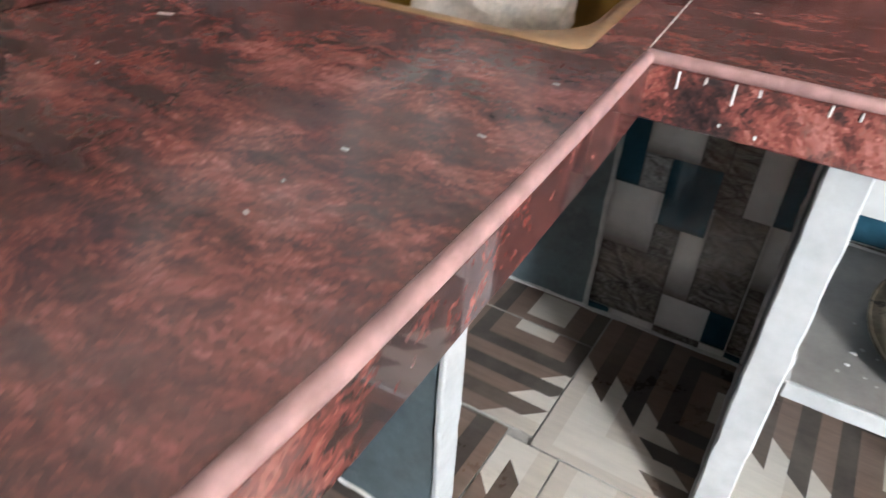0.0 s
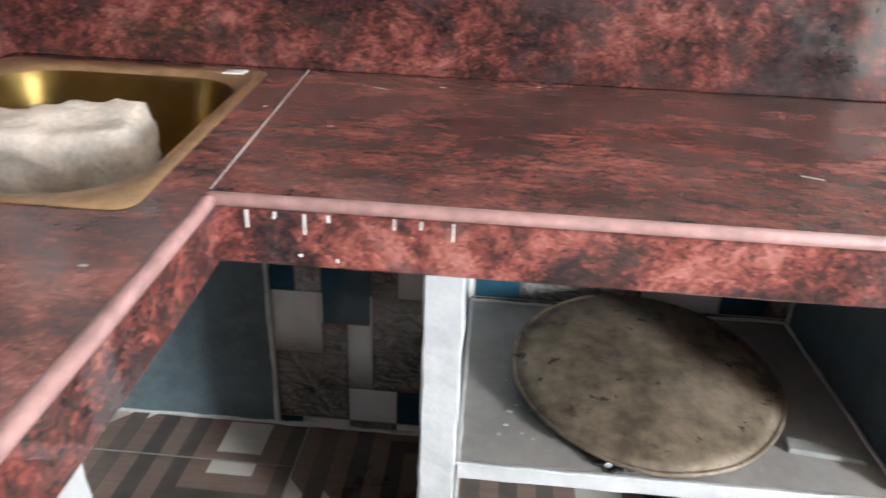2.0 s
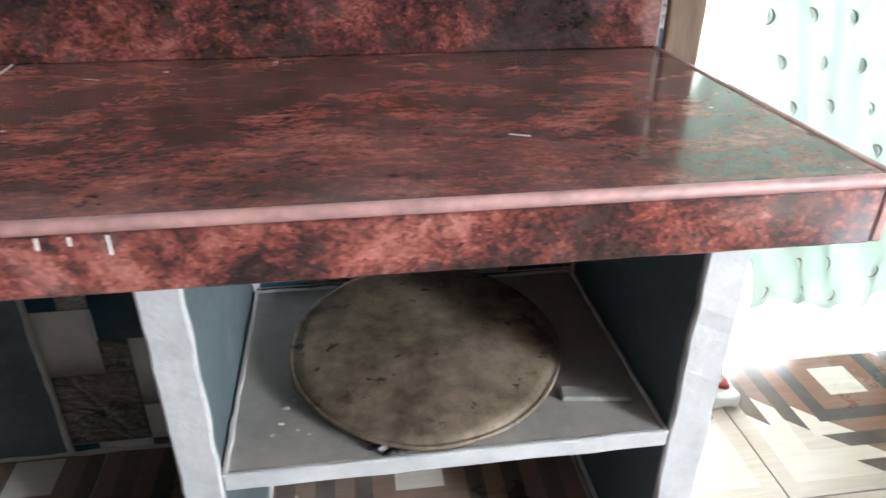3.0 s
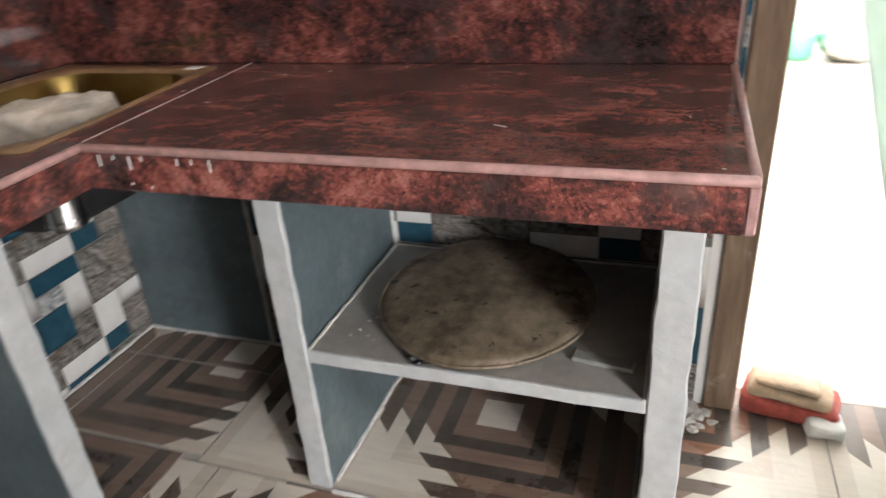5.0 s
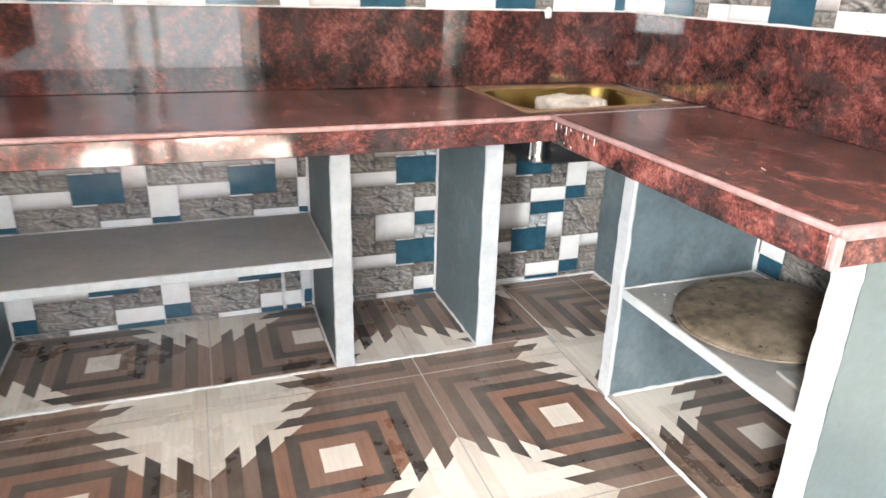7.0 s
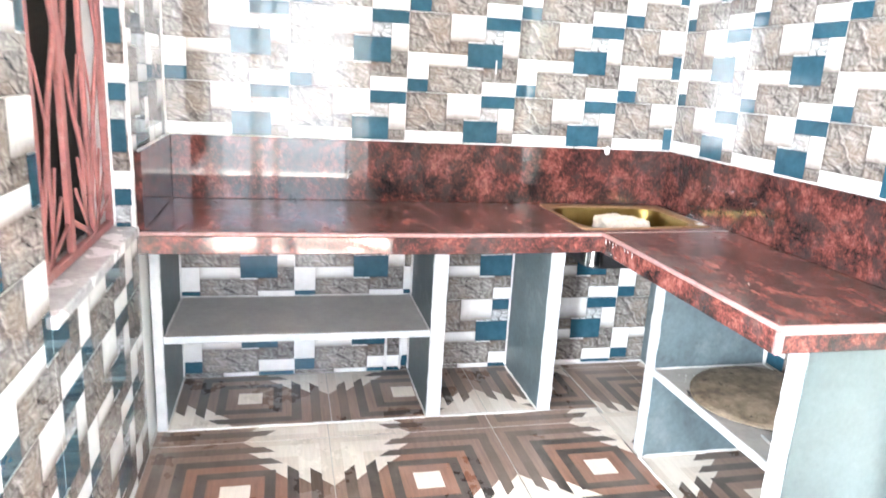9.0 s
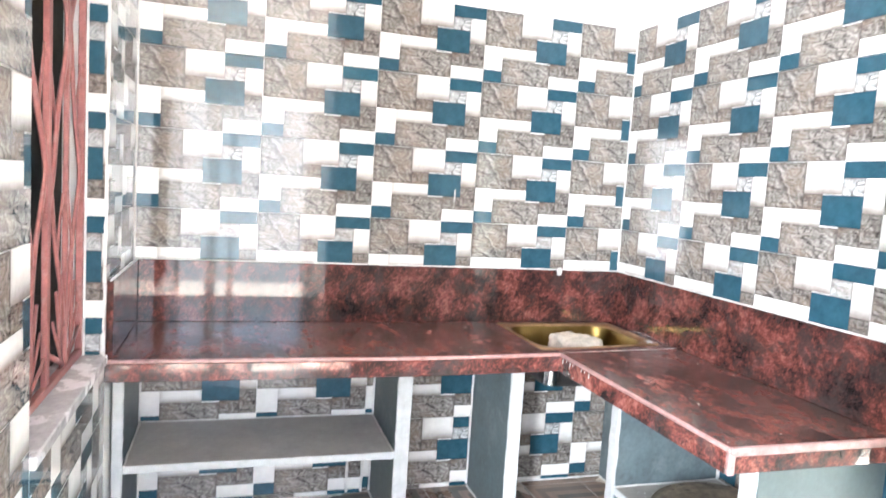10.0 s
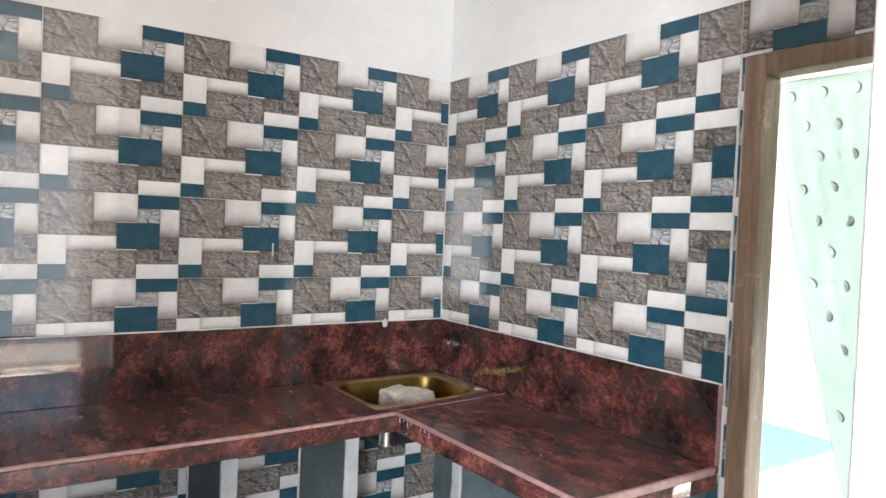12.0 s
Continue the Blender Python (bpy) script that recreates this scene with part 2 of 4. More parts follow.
PLANK = plain("grey_slab_offcut", (0.30, 0.30, 0.28), 0.15, 0.6, 20)
GRILLE = plain("red_oxide_paint", (0.33, 0.125, 0.115), 0.14, 0.5, 30, bump=0.2, stain=(0.42, 0.25, 0.23))
SILL = plain("grey_white_marble", (0.55, 0.53, 0.53), 0.2, 0.25, 9, stain=(0.3, 0.28, 0.28))
BEIGE_FLOOR = plain("beige_floor", (0.62, 0.57, 0.49), 0.06, 0.35, 3)
CURTAIN = plain("mint_cloth", (0.51, 0.592, 0.545), 0.05, 0.85, 8, bump=0.1, fine=300)
CURTAIN_MARK = plain("grey_print", (0.16, 0.18, 0.175), 0.2, 0.85, 40)
CURTAIN_PALE = plain("white_print", (0.82, 0.84, 0.83), 0.05, 0.85, 40)
MAT_TEAL = plain("teal_mat_cloth", (0.15, 0.345, 0.35), 0.16, 0.95, 18, bump=0.4, fine=250)
RED_CLOTH = plain("red_cloth", (0.50, 0.11, 0.09), 0.2, 0.85, 30)
CREAM_CLOTH = plain("cream_cloth", (0.62, 0.48, 0.34), 0.12, 0.85, 30)
GREEN_PLASTIC = plain("green_plastic", (0.12, 0.48, 0.30), 0.1, 0.35, 20)
ALUMINIUM = plain("aluminium", (0.70, 0.70, 0.69), 0.05, 0.28, 10, 1.0, 0.05)
GROUND = plain("bare_ground", (0.17, 0.135, 0.10), 0.2, 0.95, 2, bump=0.4)

P_WHITE, P_TEAL = print_white("tile_print_white", 1.0), print_teal()
P_BRIGHT = print_white("tile_print_bright_white", 0.16)
P_ROCK = print_rock("tile_print_stone", (0.066, 0.060, 0.056), (0.238, 0.220, 0.203), (0.48, 0.455, 0.43), 0.0)
P_VEIN = print_rock("tile_print_veined_stone", (0.066, 0.060, 0.056), (0.218, 0.200, 0.184), (0.45, 0.425, 0.40), 1.7, True)
P_DARK = print_rock("tile_print_dark_stone", (0.042, 0.037, 0.035), (0.168, 0.155, 0.143), (0.360, 0.341, 0.326), 3.1)
P_LIGHT = print_rock("tile_print_light_stone", (0.168, 0.174, 0.179), (0.396, 0.409, 0.416), (0.660, 0.670, 0.678), 7.7)
F_WHITE = wood_print("floor_print_white", (0.80, 0.74, 0.66), var=0.1)
F_CREAM = wood_print("floor_print_cream", (0.70, 0.625, 0.54), var=0.13)
F_BROWN = wood_print("floor_print_red_brown", (0.25, 0.115, 0.07))
F_TAN = wood_print("floor_print_tan", (0.225, 0.145, 0.108))
F_DARK = wood_print("floor_print_dark", (0.045, 0.035, 0.031))
F_UMBER = wood_print("floor_print_umber", (0.10, 0.068, 0.052))

# ---- building helpers ----


def box(bm, x0, x1, y0, y1, z0, z1, bevel=0.0, seg=1):
    """Adds a box to bm, with its edges rounded."""
    r = bmesh.ops.create_cube(bm, size=1.0)
    vs = r["verts"]
    bmesh.ops.scale(bm, vec=(x1 - x0, y1 - y0, z1 - z0), verts=vs)
    bmesh.ops.translate(bm, vec=((x0 + x1) / 2, (y0 + y1) / 2, (z0 + z1) / 2), verts=vs)
    if bevel:
        es = list({e for v in vs for e in v.link_edges})
        bmesh.ops.bevel(bm, geom=es, offset=bevel, segments=seg, profile=0.5, affect="EDGES")
    return bm


def solid(*dims, bevel=0.0, seg=1):
    return box(bmesh.new(), *dims, bevel=bevel, seg=seg)


def place_of(ob):
    p = Vector((0, 0, 0))
    while ob is not None:
        p += ob.matrix_basis.translation
        ob = ob.parent
    return p


def mesh_of(name, bm, mats, smooth=False):
    me = bpy.data.meshes.new(name)
    bm.to_mesh(me)
    bm.free()
    for m in mats if isinstance(mats, (list, tuple)) else (mats,):
        me.materials.append(m)
    if smooth:
        for p in me.polygons:
            p.use_smooth = True
    return me


def part(name, bm, mats, parent, label="", smooth=False):
    """One mesh, given in world places, as a part of its parent."""
    at = place_of(parent)
    bmesh.ops.translate(bm, vec=-at, verts=bm.verts)
    ob = new(name, mesh_of(name, bm, mats, smooth))
    ob.parent = parent
    return tagged(ob, label)


def thing(name, at, label, category, group="", kind=""):
    ob = new(name)
    ob.empty_display_size = 0.05
    ob.matrix_basis = Matrix.Translation(at)
    return tagged(ob, label, category, group, kind)


def whole(name, bm, mats, label, category, group="", kind="", smooth=False):
    """A thing that is one mesh, with its origin at the middle of its base."""
    xs = [v.co for v in bm.verts]
    lo = Vector([min(c[i] for c in xs) for i in range(3)])
    hi = Vector([max(c[i] for c in xs) for i in range(3)])
    at = Vector(((lo.x + hi.x) / 2, (lo.y + hi.y) / 2, lo.z))
    bmesh.ops.translate(bm, vec=-at, verts=bm.verts)
    ob = new(name, mesh_of(name, bm, mats, smooth))
    ob.matrix_basis = Matrix.Translation(at)
    return tagged(ob, label, category, group, kind)


def structure(name, bm, mat, label, category):
    ob = new(name, mesh_of(name, bm, mat))
    return tagged(ob, label, category, kind="structure")


def roughen(bm, amount, scale, seed=0.0):
    for v in bm.verts:
        n = noise.noise_vector(v.co * scale + Vector((seed, seed * 2, seed * 3)))
        v.co += n * amount


def tube(bm, pts, radius, sides=8):
    """A round bar along pts."""
    rings = []
    for i, p in enumerate(pts):
        p = Vector(p)
        a = Vector(pts[max(i - 1, 0)])
        b = Vector(pts[min(i + 1, len(pts) - 1)])
        d = (b - a).normalized()
        up = Vector((0, 1, 0)) if abs(d.y) < 0.9 else Vector((1, 0, 0))
        u = d.cross(up).normalized()
        w = d.cross(u).normalized()
        rings.append([bm.verts.new(p + radius * (math.cos(k * 2 * math.pi / sides) * u + math.sin(k * 2 * math.pi / sides) * w)) for k in range(sides)])
    for r0, r1 in zip(rings, rings[1:]):
        for k in range(sides):
            bm.faces.new((r0[k], r0[(k + 1) % sides], r1[(k + 1) % sides], r1[k]))
    bm.faces.new(rings[0][::-1])
    bm.faces.new(rings[-1])
    return bm


def lathe(bm, centre, profile, sides=48):
    """Turns (radius, height) pairs about an upright axis."""
    c = Vector(centre)
    rings = []
    for r, z in profile:
        if r < 1e-5:
            rings.append([bm.verts.new(c + Vector((0, 0, z)))])
        else:
            rings.append([bm.verts.new(c + Vector((r * math.cos(k * 2 * math.pi / sides), r * math.sin(k * 2 * math.pi / sides), z))) for k in range(sides)])
    for a, b in zip(rings, rings[1:]):
        for k in range(sides):
            q = [a[k % len(a)], a[(k + 1) % len(a)], b[(k + 1) % len(b)], b[k % len(b)]]
            q = list(dict.fromkeys(q))
            if len(q) > 2:
                bm.faces.new(q)
    bmesh.ops.recalc_face_normals(bm, faces=bm.faces)
    return bm


# ---- plan ----
TOP, UNDER, SPLASH = 0.77, 0.70, 1.015   # worktop, its underside, top of the upstand
ARM_W, ARM_N, END = 0.575, -0.57, 1.507  # front of either arm, east end
SOUTH = -2.13                            # south wall
TILES_TOP, ROOM_TOP = 2.139, 2.75
TW, TH = 0.46, 0.308                     # wall tile
FT = 0.6125                              # floor tile
DOOR_L, DOOR_R, DOOR_TOP = 1.525, 2.35, 1.975
STUB_X, STUB_Y = 2.36, -1.09             # free end of the east wall
WIN_L, WIN_R, WIN_LO, WIN_HI = 0.60, 1.39, 0.79, 2.06
HALL_X, HALL_Y = 4.6, -3.2
BACK_Y = 4.6

# ---- structure ----
structure("ground", solid(-40, 40, -40, 40, -0.5, -0.15), GROUND, "bare brown earth outside the house", "ground")
# Unseen wall, added to keep the bright horizon out of the tile reflections.
structure("horizon_block", solid(9.0, 9.2, -14, 10, -0.16, 2.7), plain("horizon_block_grey", (0.40, 0.39, 0.37), 0.15, 0.9, 2, bump=0.3), "plain grey wall added outside the doorway to hide bright sky", "wall")
# Added wall, end and eave block the sky so the grille's gaps stay dark.
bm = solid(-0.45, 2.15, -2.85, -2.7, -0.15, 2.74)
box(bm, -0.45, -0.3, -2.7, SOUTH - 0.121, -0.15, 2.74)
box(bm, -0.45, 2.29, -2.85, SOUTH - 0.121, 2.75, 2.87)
structure("window_light_block", bm, plain("near_black_backing", (0.05, 0.042, 0.034), 0.2, 0.9, 3), "dark brown wall and eave added to darken the view through the window", "wall")
bm = bmesh.new()
box(bm, -0.13, 2.42, SOUTH - 0.12, 0.085, -0.12, -0.004)
box(bm, 2.42, HALL_X + 0.12, HALL_Y - 0.12, 0.085, -0.12, -0.004)
floor = structure("floor", bm, FLOOR_GROUT, "kitchen floor laid with patterned wood-look tiles", "floor")
structure("floor_back_room", solid(-1.62, 3.72, 0.085, BACK_Y + 0.12, -0.12, 0.0), BEIGE_FLOOR, "plain beige polished floor beyond the door", "floor")
structure("ceiling", solid(-1.62, HALL_X + 0.12, HALL_Y - 0.12, BACK_Y + 0.12, ROOM_TOP, ROOM_TOP + 0.12), CEILING_PAINT, "plain white painted ceiling", "ceiling")

wall_west = structure("wall_west", solid(-0.128, -0.008, SOUTH - 0.12, 0.12, 0, ROOM_TOP), WALL_PAINT, "kitchen wall tiled in stone, white and teal blocks under white paint", "wall")
bm = bmesh.new()
box(bm, 0 - 0.008, DOOR_L, 0.008, 0.12, 0, ROOM_TOP)
box(bm, DOOR_L, DOOR_R, 0.008, 0.12, DOOR_TOP, ROOM_TOP)
box(bm, DOOR_R, HALL_X, 0.008, 0.12, 0, ROOM_TOP)
wall_north = structure("wall_north", bm, WALL_PAINT, "kitchen wall with stone-print tiles and a doorway", "wall")
bm = bmesh.new()
box(bm, -0.008, WIN_L, SOUTH - 0.12, SOUTH - 0.008, 0, ROOM_TOP)
box(bm, WIN_L, WIN_R, SOUTH - 0.12, SOUTH - 0.008, 0, WIN_LO - 0.03)
box(bm, WIN_L, WIN_R, SOUTH - 0.12, SOUTH - 0.008, WIN_HI, ROOM_TOP)
box(bm, WIN_R, 2.42, SOUTH - 0.12, SOUTH - 0.008, 0, ROOM_TOP)
wall_south = structure("wall_south", bm, WALL_PAINT, "tiled kitchen wall with a barred window opening", "wall")
structure("wall_east", solid(STUB_X, STUB_X + 0.12, STUB_Y, 0.005, 0, ROOM_TOP, bevel=0.004), WALL_PAINT, "short white painted wall beside the doorway", "wall")
bm = bmesh.new()
box(bm, HALL_X, HALL_X + 0.12, HALL_Y, -2.64, 0, ROOM_TOP)
box(bm, HALL_X, HALL_X + 0.12, -2.64, -1.03, 2.1, ROOM_TOP)
box(bm, HALL_X, HALL_X + 0.12, -1.03, 0.12, 0, ROOM_TOP)
box(bm, HALL_X + 0.01, HALL_X + 0.11, -2.54, -2.33, 0, 2.1)
box(bm, HALL_X + 0.02, HALL_X + 0.10, -2.04, -1.93, 0, 2.1)
box(bm, HALL_X + 0.03, HALL_X + 0.09, -1.82, -1.76, 0, 2.1)
structure("wall_hall", bm, WALL_PAINT, "white wall with tall barred openings to daylight", "wall")
# The gap in this wall is added for the hall's fill lamp.
bm = bmesh.new()
box(bm, 2.3, 3.75, HALL_Y - 0.12, HALL_Y, 0, ROOM_TOP)
box(bm, 4.5, HALL_X + 0.12, HALL_Y - 0.12, HALL_Y, 0, ROOM_TOP)
box(bm, 3.75, 4.5, HALL_Y - 0.12, HALL_Y, 0, 0.6)
box(bm, 3.75, 4.5, HALL_Y - 0.12, HALL_Y, 2.1, ROOM_TOP)
structure("wall_hall_south", bm, WALL_PAINT, "plain white hall wall with an added opening for the fill lamp", "wall")
structure("wall_hall_west", solid(2.3, 2.42, HALL_Y, SOUTH - 0.121, 0, ROOM_TOP), WALL_PAINT, "plain white wall of the hall", "wall")
bm = bmesh.new()
box(bm, -1.62, -1.5, 0.12, BACK_Y, 0, ROOM_TOP)
structure("wall_back_room_west", bm, WALL_PAINT, "white painted wall of the room beyond", "wall")
# Far wall, with an opening made up to admit the north fill lamp.
bm = bmesh.new()
box(bm, -1.62, 1.4, BACK_Y, BACK_Y + 0.12, 0, ROOM_TOP)
box(bm, 3.2, 3.72, BACK_Y, BACK_Y + 0.12, 0, ROOM_TOP)
box(bm, 1.4, 3.2, BACK_Y, BACK_Y + 0.12, 0, 0.9)
box(bm, 1.4, 3.2, BACK_Y, BACK_Y + 0.12, 2.2, ROOM_TOP)
structure("wall_back_room_north", bm, WALL_PAINT, "white painted far wall of the room beyond", "wall")
structure("wall_back_room_south", solid(-1.62, -0.128, 0.0, 0.12, 0, ROOM_TOP), WALL_PAINT, "white painted wall of the room beyond", "wall")
# Out of view; its opening is added for the back room lamp.
bm = bmesh.new()
box(bm, 3.6, 3.72, 0.12, 1.0, 0, ROOM_TOP)
box(bm, 3.6, 3.72, 3.4, BACK_Y, 0, ROOM_TOP)
box(bm, 3.6, 3.72, 1.0, 3.4, 0, 0.85)
box(bm, 3.6, 3.72, 1.0, 3.4, 2.15, ROOM_TOP)
structure("wall_back_room_east", bm, WALL_PAINT, "white painted wall with an added wide opening for the back room lamp", "wall")

# ---- worktop ----


def bow(bm):
    """The west arm's front is not quite straight: it bows out towards the room."""
    for v in bm.verts:
        if v.co.x > 0.53 and v.co.y < -0.56:
            t = min(max((-0.57 - v.co.y) / 0.55, 0), 1)
            u = min(max((-1.12 - v.co.y) / 1.0, 0), 1)
            v.co.x += 0.030 * t * (1.3 - 0.3 * t) - 0.008 * u
    return bm


def long_strip(*dims, **kw):
    bm = solid(*dims, **kw)
    bmesh.ops.subdivide_edges(bm, edges=[e for e in bm.edges if e.calc_length() > 0.5], cuts=14, use_grid_fill=True)
    return bow(bm)


worktop = thing("worktop", (0.3, -0.3, UNDER), "red and black granite worktop of an L-shaped kitchen counter, dusty", "worktop")
xs = [0.001, 0.066, 0.507, ARM_W - 0.004, END - 0.004]
ys = [SOUTH + 0.001, -1.9, -1.7, -1.5, -1.3, -1.12, -1.0, -0.9, -0.8, -0.7, -0.63, -0.608, ARM_N + 0.004, -0.088, -0.001]
bm = bmesh.new()
grid = {(i, j): bm.verts.new((x, y, TOP - 0.022)) for i, x in enumerate(xs) for j, y in enumerate(ys)}
faces = []
NY = len(ys) - 1
for i in range(4):
    for j in range(NY):
        hole = i == 1 and j in (NY - 3, NY - 2)
        if (i < 3 or j >= NY - 2) and not hole:
            faces.append(bm.faces.new((grid[i, j], grid[i + 1, j], grid[i + 1, j + 1], grid[i, j + 1])))
bmesh.ops.delete(bm, geom=[v for v in bm.verts if not v.link_faces], context="VERTS")
ex = bmesh.ops.extrude_face_region(bm, geom=faces)
bmesh.ops.translate(bm, vec=(0, 0, 0.022), verts=[g for g in ex["geom"] if isinstance(g, bmesh.types.BMVert)])
bmesh.ops.recalc_face_normals(bm, faces=bm.faces)
for v in bm.verts:
    if abs(v.co.x - 0.507) < 1e-4 and v.co.y > -0.61:
        v.co.x -= 0.1 * (v.co.y + 0.615)
part("slab", bow(bm), GRANITE_TOP, worktop)
part("fascia", long_strip(ARM_W - 0.022, ARM_W, SOUTH + 0.002, ARM_N - 0.0, UNDER, TOP - 0.0115, bevel=0.002), GRANITE_FRONT_LIT, worktop, "polished granite front strip")
north_fascia = part("fascia", solid(ARM_W - 0.022, END - 0.012, ARM_N, ARM_N + 0.022, UNDER, TOP - 0.0115, bevel=0.002), GRANITE_FRONT_LIT, worktop, "polished granite front strip")
bm = long_strip(ARM_W - 0.010, ARM_W + 0.003, SOUTH + 0.002, ARM_N - 0.002, TOP - 0.0115, TOP + 0.0012, bevel=0.005, seg=2)
part("nosing", bm, PINK_EDGE, worktop, "pale pink ground edge", True)
bm = solid(ARM_W - 0.009, END, ARM_N - 0.003, ARM_N + 0.010, TOP - 0.0115, TOP + 0.0014, bevel=0.005, seg=2)
part("nosing", bm, PINK_EDGE, worktop, "pale pink ground edge", True)
part("nosing", solid(END - 0.012, END + 0.002, ARM_N + 0.008, -0.022, TOP - 0.022, TOP + 0.0016, bevel=0.004, seg=2), PINK_EDGE, worktop, "pale pink ground edge", True)
part("end_strip", solid(END - 0.012, END + 0.002, ARM_N, ARM_N + 0.02, UNDER, TOP - 0.0115, bevel=0.003), PINK_EDGE, worktop, "pale pink ground end of the front strip")
part("end_cover", solid(END - 0.03, END - 0.006, ARM_N + 0.022, -0.002, UNDER, TOP - 0.023, bevel=0.002), GRANITE_FRONT_LIT, worktop, "polished granite end strip")
bm = bmesh.new()
a, b = Vector((0.568, ARM_N + 0.012, TOP + 0.0006)), Vector((0.522, -0.02, TOP + 0.0006))
side = Vector((0.0006, 0, 0))
bm.faces.new([bm.verts.new(p) for p in (a - side, a + side, b + side, b - side)])
ex = bmesh.ops.extrude_face_region(bm, geom=bm.faces[:])
bmesh.ops.translate(bm, vec=(0, 0, -0.001), verts=[g for g in ex["geom"] if isinstance(g, bmesh.types.BMVert)])
bmesh.ops.recalc_face_normals(bm, faces=bm.faces)
part("joint", bm, JOINT, worktop, "pale filled joint between two slabs")

# Cement runs on the front strip near the inner corner.
rng = random.Random(4)
for x, drop in ((0.605, 0.03), (0.632, 0.012), (0.66, 0.036), (0.683, 0.014), (0.745, 0.018), (0.77, 0.014), (0.80, 0.03), (0.655, 0.006), (0.69, 0.008)):
    z = TOP - 0.013 if drop > 0.01 else TOP - 0.05 + rng.uniform(-0.01, 0.01)
    bm = solid(x - 0.0012, x + 0.0012, ARM_N - 0.0016, ARM_N + 0.001, z - drop * 0.62, z, bevel=0.0008)
    roughen(bm, 0.0008, 200, x)
    part("cement_drip", bm, JOINT, north_fascia, "dried white cement run")
# Chips of dry mortar lying on the slab.
rng = random.Random(9)
for x, y, s, long in ((0.474, -0.931, 0.0042, 1.3), (0.537, -0.854, 0.003, 2.2), (0.481, -1.029, 0.0035, 1.0), (0.134, -0.797, 0.006, 2.6), (0.472, -0.989, 0.002, 1.2), (0.536, -0.72, 0.004, 1.4),
                      (0.524, -0.258, 0.004, 1.2), (1.18, -0.413, 0.0035, 6.0), (1.47, -0.545, 0.003, 1.5), (1.432, -0.346, 0.003, 1.0), (0.66, -0.12, 0.002, 12.0), (0.75, -0.09, 0.0025, 3.0),
                      (0.63, -0.33, 0.0025, 2.5), (0.9, -0.05, 0.003, 1.5), (0.3, -1.1, 0.0025, 1.4), (0.21, -0.93, 0.0025, 1.0)):
    s *= 0.55
    bm = solid(x - s * long, x + s * long, y - s * 0.6, y + s * 0.6, TOP - 0.0005, TOP + s * 0.35, bevel=s * 0.15)
    roughen(bm, s * 0.25, 300, x)
    bmesh.ops.rotate(bm, cent=(x, y, TOP), matrix=Matrix.Rotation(rng.uniform(-0.5, 0.5), 3, "Z"), verts=bm.verts)
    whole("mortar_chip", bm, CHIP, "small white chip of dry mortar on the granite", "chip", "mortar chips")

upstand = thing("upstand", (0.01, -0.01, TOP), "polished red granite upstand along the tiled walls", "upstand")
part("panel", solid(0.0005, 0.02, SOUTH + 0.0215, -0.0005, TOP + 0.0005, SPLASH, bevel=0.0015), GRANITE_WALL_SHADED, upstand)
part("panel", solid(0.0205, END - 0.005, -0.02, -0.0005, TOP + 0.0005, SPLASH, bevel=0.0015), GRANITE_WALL_SHADED, upstand)
part("panel", solid(0.0005, ARM_W, SOUTH + 0.0005, SOUTH + 0.021, TOP + 0.0025, SPLASH, bevel=0.0015), GRANITE_WALL_SHADED, upstand)
part("end_strip", solid(END - 0.0052, END - 0.002, -0.0195, -0.001, TOP + 0.003, SPLASH - 0.001), PINK_EDGE, upstand, "pale pink ground end")


def bead(name, p, q, r, parent, seed):
    """An uneven line of white cement from p to q."""
    p, q = Vector(p), Vector(q)
    n = max(4, int((q - p).length / 0.03))
    bm = tube(bmesh.new(), [p.lerp(q, i / n) for i in range(n + 1)], r, 5)
    roughen(bm, r * 0.7, 60, seed)
    return part(name, bm, JOINT, parent, "uneven white cement line")


bead("cement_line", (0.014, SOUTH + 0.02, SPLASH + 0.001), (0.014, -0.01, SPLASH + 0.001), 0.0045, upstand, 1)
bead("cement_line", (0.01, -0.014, SPLASH + 0.001), (END, -0.014, SPLASH + 0.001), 0.0045, upstand, 2)
bead("cement_line", (0.01, SOUTH + 0.014, SPLASH + 0.001), (ARM_W, SOUTH + 0.014, SPLASH + 0.001), 0.004, upstand, 3)
bm = bmesh.new()
bmesh.ops.create_icosphere(bm, subdivisions=3, radius=0.017)
bmesh.ops.scale(bm, vec=(0.55, 0.85, 1.15), verts=bm.verts)
roughen(bm, 0.006, 70, 2)
bmesh.ops.translate(bm, vec=(0.026, -0.32, SPLASH - 0.006), verts=bm.verts)
whole("cement_lump", bm, JOINT, "rough white cement lump on top of the upstand", "cement lump", smooth=True)

bm = solid(0.0002, 0.003, -0.846, -0.840, 1.302, 1.356, bevel=0.001)
bmesh.ops.subdivide_edges(bm, edges=[e for e in bm.edges if e.calc_length() > 0.03], cuts=6)
roughen(bm, 0.0012, 120, 6)
whole("cement_smear", bm, JOINT, "short white cement smear on the wall tiles above the sink", "cement smear")

